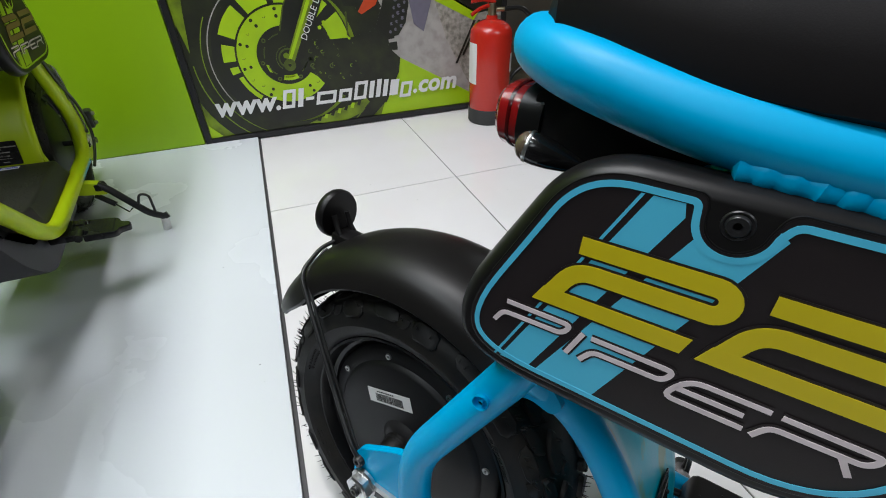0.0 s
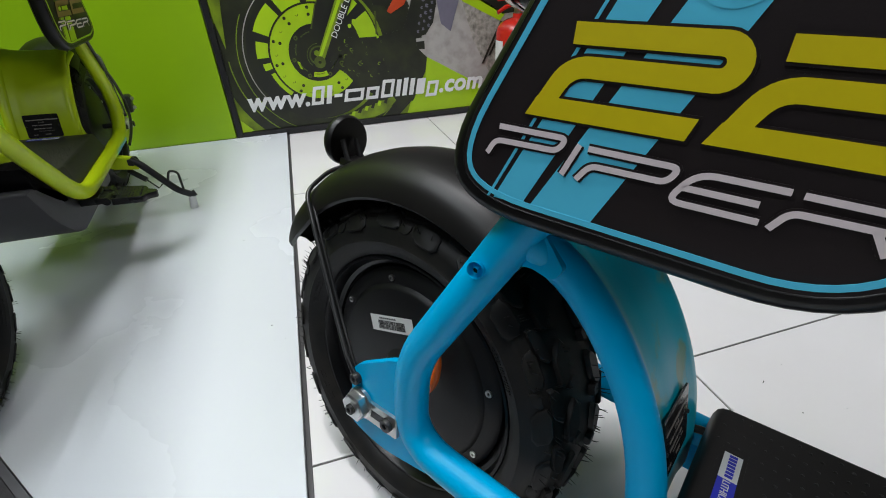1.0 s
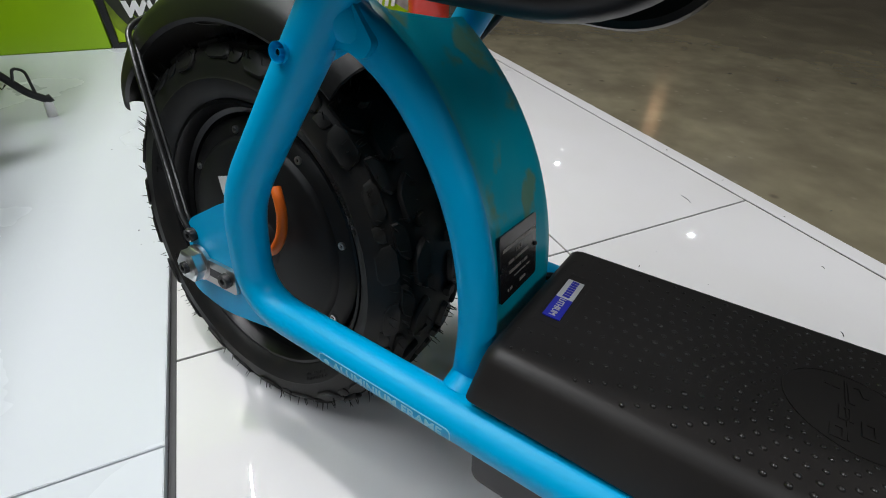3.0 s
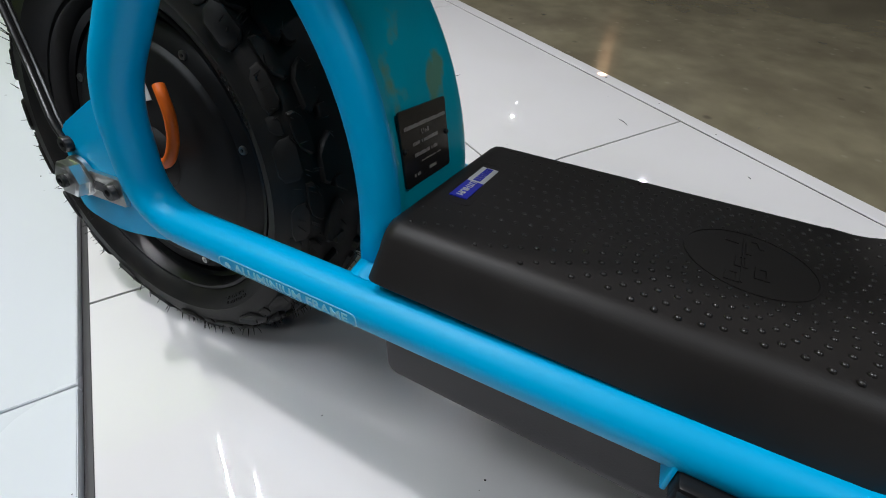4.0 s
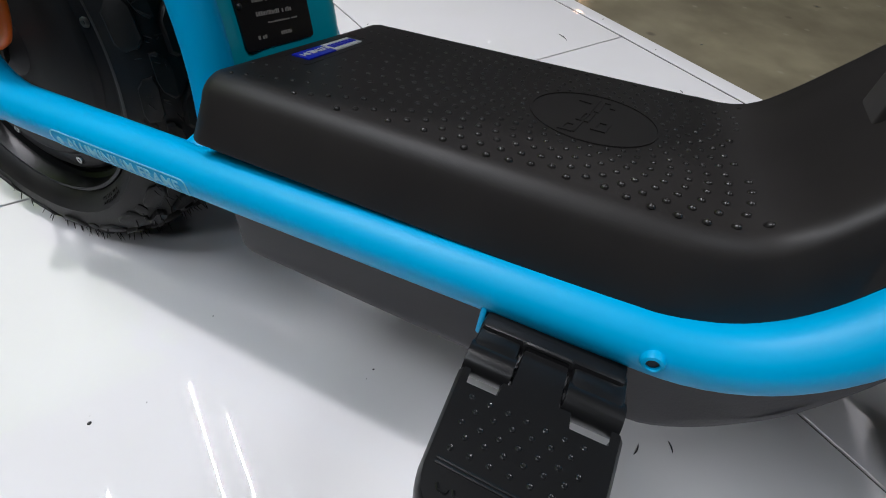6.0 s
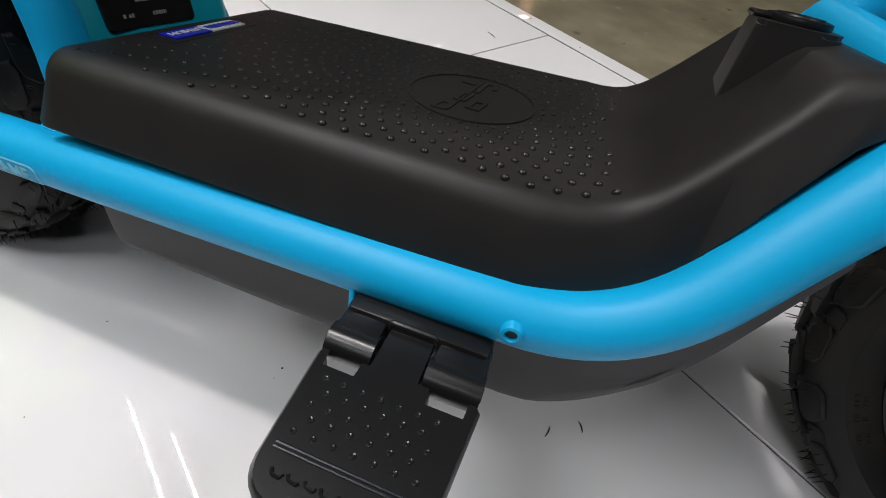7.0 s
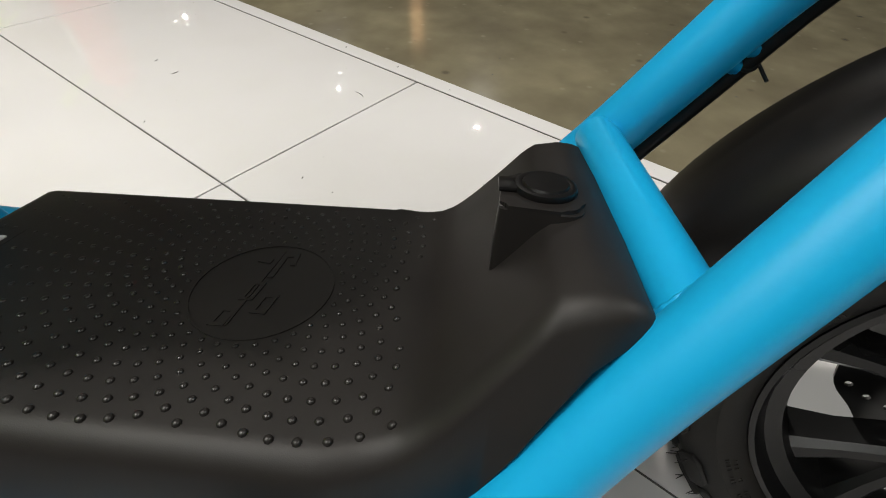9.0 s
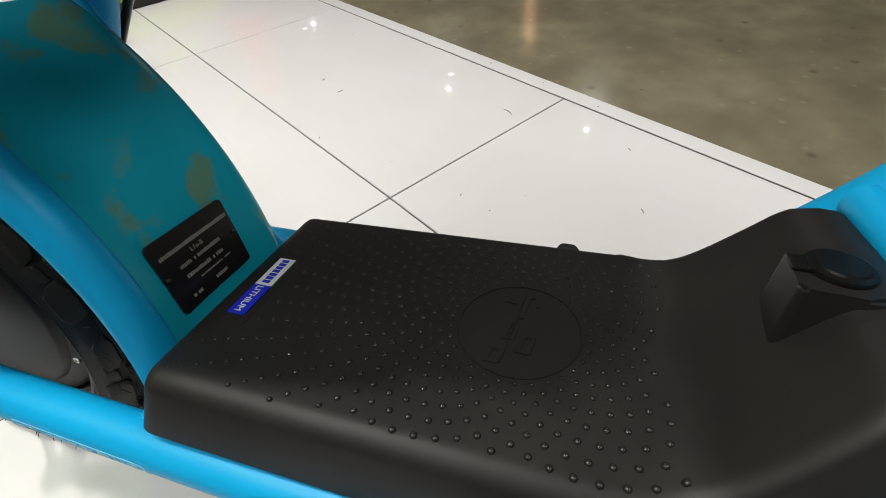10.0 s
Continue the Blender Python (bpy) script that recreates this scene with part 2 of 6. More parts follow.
def sweep(bm, pts, r, n=14, flat=1.0):
    """A round bar along a polyline; r: one radius, or one for each point."""
    pts = [Vector(p) for p in pts]
    rings, up = [], None
    for i, p in enumerate(pts):
        t = (pts[min(i + 1, len(pts) - 1)] - pts[max(i - 1, 0)]).normalized()
        if up is None:
            up = t.orthogonal().normalized()
        up = (up - t * up.dot(t)).normalized()
        side = t.cross(up)
        ri = r[i] if isinstance(r, (list, tuple)) else r
        rings.append([bm.verts.new(p + (up * math.cos(a) + side * math.sin(a) * flat) * ri) for a in (2 * math.pi * k / n for k in range(n))])
    for a, b in zip(rings, rings[1:]):
        for k in range(n):
            bm.faces.new((a[k], a[(k + 1) % n], b[(k + 1) % n], b[k]))
    bm.faces.new(rings[0][::-1])
    bm.faces.new(rings[-1])
    return bm


def lathe(bm, prof, n=48, m=None, closed=False):
    """Turns a profile of (radius, y) about the y axis."""
    m = m or Matrix()
    rings = []
    for r, y in prof:
        if r < 1e-6:
            rings.append([bm.verts.new(m @ V(0, y, 0))])
        else:
            rings.append([bm.verts.new(m @ V(r * math.cos(a), y, r * math.sin(a))) for a in (2 * math.pi * k / n for k in range(n))])
    pairs = list(zip(rings, rings[1:])) + ([(rings[-1], rings[0])] if closed else [])
    for a, b in pairs:
        for k in range(n):
            j = (k + 1) % n
            if len(a) == 1:
                bm.faces.new((a[0], b[k], b[j]))
            elif len(b) == 1:
                bm.faces.new((a[k], a[j], b[0]))
            else:
                bm.faces.new((a[k], a[j], b[j], b[k]))
    return bm


def slab(bm, poly, depth, m=None):
    """A flat outline of (u, w), made solid from w's plane by depth; the outline lies in x and z, the depth runs along y."""
    m = m or Matrix()
    a = [bm.verts.new(m @ V(p[0], 0, p[1])) for p in poly]
    b = [bm.verts.new(m @ V(p[0], depth, p[1])) for p in poly]
    n = len(a)
    bm.faces.new(a)
    bm.faces.new(b[::-1])
    for k in range(n):
        bm.faces.new((a[k], b[k], b[(k + 1) % n], a[(k + 1) % n]))
    return bm


def box(bm, x0, y0, z0, x1, y1, z1, bevel=0.0, seg=2, m=None):
    m = m or Matrix()
    c = [bm.verts.new(m @ V(x, y, z)) for x in (x0, x1) for y in (y0, y1) for z in (z0, z1)]
    fs = [bm.faces.new([c[i] for i in f]) for f in ((0, 1, 3, 2), (4, 6, 7, 5), (0, 4, 5, 1), (2, 3, 7, 6), (0, 2, 6, 4), (1, 5, 7, 3))]
    if bevel:
        bmesh.ops.bevel(bm, geom=list({e for f in fs for e in f.edges}), offset=bevel, segments=seg, affect="EDGES", profile=0.5)
    return bm


def ribbon(bm, pts, w, depth, m=None, closed=False):
    """A flat stroke of width w along points (u, w), solid by depth."""
    m = m or Matrix()
    p = [Vector((a[0], a[1])) for a in pts]
    n = len(p)
    left, right = [], []
    for i in range(n):
        a = p[i - 1] if (i or closed) else p[0]
        b = p[(i + 1) % n] if (i < n - 1 or closed) else p[-1]
        d0 = (p[i] - a).normalized() if (p[i] - a).length > 1e-9 else (b - p[i]).normalized()
        d1 = (b - p[i]).normalized() if (b - p[i]).length > 1e-9 else d0
        t = (d0 + d1).normalized()
        nn = Vector((-t.y, t.x))
        k = w / 2 / max(0.6, nn.dot(Vector((-d0.y, d0.x))))
        left.append(p[i] + nn * k)
        right.append(p[i] - nn * k)
    rows = []
    for y in (0, depth):
        rows.append(([bm.verts.new(m @ V(q.x, y, q.y)) for q in left], [bm.verts.new(m @ V(q.x, y, q.y)) for q in right]))
    (l0, r0), (l1, r1) = rows
    last = n if closed else n - 1
    for i in range(last):
        j = (i + 1) % n
        bm.faces.new((l0[i], l0[j], r0[j], r0[i]))
        bm.faces.new((l1[i], r1[i], r1[j], l1[j]))
        bm.faces.new((l0[i], l1[i], l1[j], l0[j]))
        bm.faces.new((r0[i], r0[j], r1[j], r1[i]))
    if not closed:
        for i in (0, n - 1):
            bm.faces.new((l0[i], r0[i], r1[i], l1[i]))
    return bm


def lettering(name, text, size, mat, m, parent=None, depth=0.0006, shear=0.0, spacing=1.0, bold=0.0):
    """Raised words in the built-in font, as a mesh; they read along x, upright in z, and face -y."""
    cu = bpy.data.curves.new(name, "FONT")
    cu.body, cu.size, cu.extrude, cu.shear, cu.space_character = text, size, depth / 2, shear, spacing
    cu.resolution_u, cu.offset = 3, bold
    tmp = bpy.data.objects.new(name, cu)
    scene.collection.objects.link(tmp)
    me = bpy.data.meshes.new_from_object(tmp)
    bpy.data.objects.remove(tmp)
    bpy.data.curves.remove(cu)
    me.transform(m @ Matrix.Rotation(radians(90), 4, "X"))
    me.materials.clear()
    me.materials.append(mat)
    ob = new(name, me)
    ob.parent = parent
    return ob


def hexhead(bm, r, y0, y1, m):
    """A six-sided nut or bolt head along y, slightly crowned."""
    prof = [(0, y0), (r * 0.86, y0), (r, y0 + (y1 - y0) * 0.15), (r, y1 - (y1 - y0) * 0.05), (r * 0.8, y1), (0, y1)]
    return lathe(bm, prof, 6, m)


# ---------------------------------------------------------------- the scooter
AXLE_Z = 0.186


def tyre_mesh(bm, seed):
    """A wide off-road tyre about the y axis: a bulged carcass with a shoulder band."""
    half = [(0.134, 0.038), (0.139, 0.047), (0.145, 0.0535), (0.153, 0.0575), (0.156, 0.0585), (0.158, 0.0575), (0.168, 0.057), (0.177, 0.053), (0.184, 0.044), (0.187, 0.03), (0.188, 0.012)]
    prof = [(r, -y) for r, y in half] + [(r, y) for r, y in half[::-1]] + [(0.118, 0.02), (0.118, -0.02)]
    lathe(bm, prof, 72, closed=True)


TYRE_ARC = ((0.1585, 0.0575), (0.168, 0.057), (0.177, 0.053), (0.184, 0.044), (0.187, 0.03), (0.188, 0.012), (0.188, -0.012))


def tyre_point(v, lift):
    """Radius and offset on the tyre, v metres along its outline from the shoulder towards the crown."""
    for (r0, y0), (r1, y1) in zip(TYRE_ARC, TYRE_ARC[1:]):
        d = math.hypot(r1 - r0, y1 - y0)
        if v <= d or (r1, y1) == TYRE_ARC[-1]:
            k = v / d
            return r0 + (r1 - r0) * k + lift * (y0 - y1) / d, y0 + (y1 - y0) * k + lift * (r1 - r0) / d
        v -= d


def tread_mesh(bm, seed):
    rnd = random.Random(seed)

    def block(a, v, half_a, half_v, lift, s, slant):
        shape = ((-1, -0.55), (-0.6, -1), (0.7, -1), (1, -0.3), (1, 0.6), (0.55, 1), (-0.75, 1), (-1, 0.5))
        rings = []
        for k, h in ((1.0, -0.0015), (0.97, lift * 0.7), (0.86, lift)):
            ring = []
            for p, q in shape:
                r, y = tyre_point(max(0.0005, v + q * half_v * k), h)
                ang = a + (p * half_a + slant * q) * k
                ring.append(bm.verts.new(V(r * math.cos(ang), s * y, r * math.sin(ang))))
            rings.append(ring)
        for lo, hi in zip(rings, rings[1:]):
            for k in range(8):
                bm.faces.new((lo[k], lo[(k + 1) % 8], hi[(k + 1) % 8], hi[k]))
        bm.faces.new(rings[-1])

    n = 22
    step = 2 * math.pi / n
    for i in range(n):
        for s in (-1, 1):
            a = step * (i + (0.5 if s > 0 else 0)) + rnd.uniform(-0.012, 0.012)
            long = i % 2
            # shoulder lugs, alternately long and short
            block(a, 0.0180 if long else 0.0205, 0.094, 0.0095 if long else 0.0070, 0.0028, s, 0.012)
            if long:
                block(a + step * 0.52, 0.0165, 0.040, 0.0050, 0.0016, s, -0.01)
            block(a + step * 0.35, 0.0325, 0.080, 0.0058, 0.0046, s, -0.03)
            block(a - step * 0.10, 0.0500, 0.088, 0.0095, 0.0050, s, 0.035)
            block(a + step * 0.55, 0.0560, 0.030, 0.0060, 0.0060, s, 0.0)


def sidewall_marks(bm, seed):
    """Small raised bars where the sidewall carries its moulded data."""
    rnd = random.Random(seed)
    for s in (-1, 1):
        for a0 in (25, 150, 205, 300):
            a = radians(a0)
            for k in range(16):
                a += rnd.uniform(0.013, 0.026)
                if rnd.random() < 0.2:
                    continue
                for r0, y0 in ((0.1505, 0.0565), (0.1462, 0.0542)) if k % 5 else ((0.1505, 0.0565),):
                    w = rnd.uniform(0.003, 0.006)
                    q = [V((r0 + e * 0.0013) * math.cos(a + f * w), s * (y0 + e * 0.0005 + 0.0006), (r0 + e * 0.0013) * math.sin(a + f * w)) for e, f in ((-1, -1), (-1, 1), (1, 1), (1, -1))]
                    top = [bm.verts.new(p) for p in q]
                    low = [bm.verts.new(p - V(0, s * 0.0012, 0)) for p in q]
                    bm.faces.new(top)
                    for j in range(4):
                        bm.faces.new((low[j], low[(j + 1) % 4], top[(j + 1) % 4], top[j]))


def vent_hairs(bm, seed):
    rnd = random.Random(seed)
    for i in range(520):
        a, s = rnd.uniform(0, 2 * math.pi), rnd.choice((-1, 1))
        r, y = rnd.choice(((0.193, 0.02), (0.189, 0.042), (0.186, 0.048), (0.178, 0.055)))
        p = V(r * math.cos(a), s * y, r * math.sin(a))
        d = (V(math.cos(a), s * 0.5 * rnd.random(), math.sin(a)) + V(*[rnd.uniform(-0.3, 0.3) for _ in range(3)])).normalized()
        sweep(bm, [p - d * 0.001, p + d * 0.004, p + d * rnd.uniform(0.006, 0.009)], [0.0005, 0.0004, 0.0002], 4)


def rear_wheel(parent):
    ob = part("rear_wheel", lathe(bmesh.new(), [(0.136, -0.040), (0.1385, -0.044), (0.1375, -0.0475), (0.1345, -0.0475), (0.1325, -0.044), (0.1300, -0.034), (0.1255, -0.031), (0.1240, -0.022), (0.1240, 0.022), (0.1255, 0.031), (0.1300, 0.034), (0.1325, 0.044), (0.1345, 0.0475), (0.1375, 0.0475), (0.1385, 0.044), (0.136, 0.040), (0.122, 0.018), (0.122, -0.018)], 72, closed=True), HUB, parent, "black hub motor wheel with a knobbly tyre")
    ob.location = (0, 0, AXLE_Z)
    bm = bmesh.new()
    tyre_mesh(bm, 3)
    part("tyre", bm, RUBBER, ob, "black off-road tyre with worn dusty tread blocks")
    bm = bmesh.new()
    tread_mesh(bm, 3)
    tagged(part("tread", bm, RUBBER, ob), kind="stuff")
    bm = bmesh.new()
    sidewall_marks(bm, 21)
    tagged(part("sidewall_marking", bm, RUBBER, ob), kind="stuff")
    bm = bmesh.new()
    vent_hairs(bm, 4)
    tagged(part("vent_hairs", bm, RUBBER, ob), kind="stuff")
    bm = bmesh.new()
    lathe(bm, [(0, -0.050), (0.020, -0.050), (0.026, -0.046), (0.030, -0.0425), (0.098, -0.0425), (0.101, -0.041), (0.104, -0.037), (0.117, -0.035), (0.121, -0.031), (0.122, -0.022), (0.122, 0.03), (0.10, 0.042), (0, 0.045)], 72)
    part("hub_cover", bm, HUBCAP, ob, "smooth black motor cover")
    for i in range(8):
        a = radians(18.2 + 45 * i)
        for s in (-1, 1):
            bm = bmesh.new()
            m = pose(0.110 * math.cos(a), -0.0355, 0.110 * math.sin(a)) if s < 0 else pose(0.110 * math.cos(a), 0.0385, 0.110 * math.sin(a))
            lathe(bm, [(0.0016, s * -0.0004), (0.0018, s * 0.0022), (0.0036, s * 0.0022), (0.0040, s * 0.001), (0.0040, s * -0.001)], 10, m)
            part("hub_screw", bm, STEEL, ob)
    bm = bmesh.new()
    sweep(bm, [V(0, -0.112, 0), V(0, 0.125, 0)], 0.0075, 14)
    part("axle", bm, DARKSTEEL, ob)
    part("axle_boss", lathe(bmesh.new(), [(0, -0.045), (0.0195, -0.045), (0.0195, -0.054), (0.0175, -0.056), (0.0165, -0.072), (0.0150, -0.074), (0.0150, -0.088), (0.0135, -0.090), (0, -0.090)], 28), BLACK, ob)
    # printed bar sticker
    m = pose(-0.0235, -0.0431, 0.0535, 0, -19.0, 0)
    sticker = part("sticker", slab(bmesh.new(), [(-0.033, -0.0095), (0.033, -0.0095), (0.033, 0.0095), (-0.033, 0.0095)], -0.0004, m), WHITE_LABEL, ob, "white sticker with black bars", smooth=False)
    bm = bmesh.new()
    rnd, x = random.Random(8), -0.021
    while x < 0.020:
        w = rnd.choice((0.0005, 0.0008, 0.0013))
        slab(bm, [(x, -0.0065), (x + w, -0.0065), (x + w, 0.0035), (x, 0.0035)], -0.0003, m @ pose(0, -0.0005, 0))
        x += w + rnd.choice((0.0006, 0.001))
    for k in range(9):
        slab(bm, [(-0.018 + k * 0.003, 0.0055), (-0.016 + k * 0.003, 0.0055), (-0.016 + k * 0.003, 0.007), (-0.018 + k * 0.003, 0.007)], -0.0003, m @ pose(0, -0.0005, 0))
    tagged(part("sticker_print", bm, INK, ob, smooth=False), kind="stuff")
    return ob


def front_wheel(parent, steer, hub):
    turn = pose(*hub, AXLE_Z, 0, 0, steer)
    prof = [(0.136, -0.040), (0.1390, -0.044), (0.1380, -0.0475), (0.1345, -0.0475), (0.1320, -0.044), (0.1290, -0.034), (0.1190, -0.030), (0.1165, -0.020), (0.1165, 0.020), (0.1190, 0.030), (0.1290, 0.034), (0.1320, 0.044), (0.1345, 0.0475), (0.1380, 0.0475), (0.1390, 0.044), (0.136, 0.040), (0.125, 0.02), (0.125, -0.02)]
    ob = part("front_wheel", lathe(bmesh.new(), prof, 72, closed=True), ALLOY, parent, "black cast alloy wheel with a knobbly tyre")
    ob.matrix_local = turn
    bm = bmesh.new()
    tyre_mesh(bm, 11)
    part("tyre", bm, RUBBER, ob, "black off-road tyre with tread blocks")
    bm = bmesh.new()
    tread_mesh(bm, 11)
    tagged(part("tread", bm, RUBBER, ob), kind="stuff")
    bm = bmesh.new()
    sidewall_marks(bm, 21)
    tagged(part("sidewall_marking", bm, RUBBER, ob), kind="stuff")
    bm = bmesh.new()
    vent_hairs(bm, 12)
    tagged(part("vent_hairs", bm, RUBBER, ob), kind="stuff")
    bm = bmesh.new()
    lathe(bm, [(0, -0.034), (0.026, -0.034), (0.030, -0.030), (0.030, 0.030), (0.026, 0.034), (0, 0.034)], 32)
    part("hub", bm, ALLOY, ob)
    for i in range(5):
        for e in (-1, 1):
            a = radians(14 + 72 * i + e * 13)
            bm = bmesh.new()
            d, t = V(math.cos(a), 0, math.sin(a)), V(-math.sin(a), 0, math.cos(a))
            secs = []
            for k, (r, w, h) in enumerate(((0.022, 0.010, 0.020), (0.05, 0.007, 0.016), (0.09, 0.0075, 0.016), (0.118, 0.011, 0.020))):
                p = d * r + t * (-e * 0.006 * (1 - r / 0.12) * 3)
                secs.append([bm.verts.new(p + t * (sw * w) + V(0, sh * h, 0)) for sw, sh in ((-1, -0.75), (-0.45, -1), (0.45, -1), (1, -0.75), (1, 0.75), (0.45, 1), (-0.45, 1), (-1, 0.75))])
            for s0, s1 in zip(secs, secs[1:]):
                for k in range(8):
                    bm.faces.new((s0[k], s0[(k + 1) % 8], s1[(k + 1) % 8], s1[k]))
            bm.faces.new(secs[0])
            bm.faces.new(secs[-1])
            part("spoke", bm, ALLOY, ob)
    bm = bmesh.new()
    edges = []
    loops = [[V((0.0845 + 0.0016 * math.cos(12 * b)) * math.cos(b), 0.0375, (0.0845 + 0.0016 * math.cos(12 * b)) * math.sin(b)) for b in (2 * math.pi * k / 96 for k in range(96))]]
    loops.append([V(0.046 * math.cos(2 * math.pi * k / 40), 0.0375, 0.046 * math.sin(2 * math.pi * k / 40)) for k in range(40)])
    for k in range(36):
        b, r = 2 * math.pi * k / 36, (0.0775, 0.0700, 0.0620)[k % 3]
        loops.append([V(r * math.cos(b) + 0.0026 * math.cos(2 * math.pi * q / 10), 0.0375, r * math.sin(b) + 0.0026 * math.sin(2 * math.pi * q / 10)) for q in range(10)])
    for line in loops:
        vs = [bm.verts.new(p) for p in line]
        edges += [bm.edges.new((vs[k], vs[(k + 1) % len(vs)])) for k in range(len(vs))]
    bmesh.ops.triangle_fill(bm, edges=edges, use_beauty=True)
    side = bmesh.ops.extrude_face_region(bm, geom=bm.faces[:])
    for v in side["geom"]:
        if isinstance(v, bmesh.types.BMVert):
            v.co.y += 0.003
    part("brake_disc", bm, DISC, ob, "dark drilled brake disc", smooth=False)
    bm = bmesh.new()
    sweep(bm, [V(0, -0.09, 0), V(0, 0.09, 0)], 0.007, 12)
    part("axle", bm, DARKSTEEL, ob)
    return turn


def mudguard(parent, m, a0, a1, flare, name, label, mat, tail=0.0):
    """A curved guard over a wheel: angles in degrees from straight ahead, over the top to the back."""
    bm = bmesh.new()
    rows, na, ns = [], 36, 12
    for i in range(na + 1):
        k = i / na
        a = radians(a0 + (a1 - a0) * k)
        f = flare * max(0, (k - 0.62) / 0.38) ** 2
        end = max(0, (k - 0.80) / 0.20)
        outer, inner = [], []
        for j in range(ns + 1):
            s = (j / ns * 2 - 1)
            w = 0.066 * (1 - 0.80 * end ** 1.5)
            y = w * math.sin(s * math.pi / 2) + tail * end ** 1.4
            side = 0.202 + 0.026 * end ** 1.5
            r = side + (0.244 - side) * math.cos(s * math.pi / 2) ** 0.8 + f
            outer.append(m @ V(r * math.cos(a), y, r * math.sin(a)))
            inner.append(m @ V((r - 0.003) * math.cos(a), y * 0.96, (r - 0.003) * math.sin(a)))
        rows.append([bm.verts.new(p) for p in outer + inner[::-1]])
    n = len(rows[0])
    for a, b in zip(rows, rows[1:]):
        for k in range(n):
            bm.faces.new((a[k], a[(k + 1) % n], b[(k + 1) % n], b[k]))
    bm.faces.new(rows[0])
    bm.faces.new(rows[-1])
    return part(name, bm, mat, parent, label)


RAMP_X = (0.540, 0.552, 0.560, 0.568, 0.576, 0.582, 0.590, 0.5985, 0.606, 0.6135, 0.619, 0.6245, 0.632)
RAMP_RISE = (0.0, 0.0004, 0.0018, 0.0048, 0.0104, 0.0165, 0.0258, 0.0366, 0.0463, 0.0565, 0.0626, 0.0652, 0.0662)


def deck_top(x, y):
    """Height of the deck's top: it rises a little forwards and away from the near side, then turns up into the ramp."""
    lean = 0.03 * min(1, max(0, (x - 0.28) / 0.25)) * (1 - 0.5 * min(1, max(0, (x - 0.56) / 0.06)))
    return 0.2415 + 0.020 * (min(x, 0.56) - 0.28) + lean * y + float(np.interp(x, RAMP_X, RAMP_RISE))


def deck_sections():
    """x, drop of the top at the ends, half width of the top (near, far), bottom height, half width of the bottom."""
    out = [(0.2745, 0.0155, 0.0905, 0.086, 0.206, 0.100), (0.2752, 0.0085, 0.0935, 0.0890, 0.204, 0.1035), (0.2775, 0.0032, 0.0960, 0.0910, 0.2035, 0.1045), (0.2810, 0.0008, 0.0975, 0.0920, 0.2035, 0.105), (0.2860, 0.0, 0.0980, 0.0925, 0.2035, 0.105)]
    for k in range(1, 13):
        out.append((0.286 + 0.249 * k / 12, 0.0, 0.0980, 0.0925 + 0.0025 * k / 12, 0.2035, 0.105))
    for k in range(1, 27):
        x = 0.535 + 0.085 * k / 26
        u = k / 26
        w = 0.0955 - 0.0200 * u ** 1.2
        out.append((x, 0.0, w + 0.0025 - 0.0060 * u ** 1.5, w + 0.0015, min(0.2035 + max(0, x - 0.560) ** 1.25 * 1.35, deck_top(x, 0) - 0.03), w + 0.0095))
    out += [(0.632, 0.0, 0.0712, 0.0755, 0.274, 0.084), (0.6400, 0.0003, 0.0700, 0.0750, 0.280, 0.082), (0.6465, 0.0020, 0.0690, 0.0735, 0.284, 0.080), (0.6505, 0.0058, 0.0670, 0.0715, 0.286, 0.078)]
    return out


SKIRT_X = (0.535, 0.5488, 0.567, 0.5792, 0.5961, 0.6075, 0.6165, 0.6257, 0.634, 0.6475)
SKIRT_EDGE = (0.105, 0.105, 0.1035, 0.0990, 0.0935, 0.0890, 0.0840, 0.0790, 0.0748, 0.0690)
SKIRT_Z = (0.2033, 0.2028, 0.2078, 0.2138, 0.2288, 0.2482, 0.2635, 0.279, 0.291, 0.298)


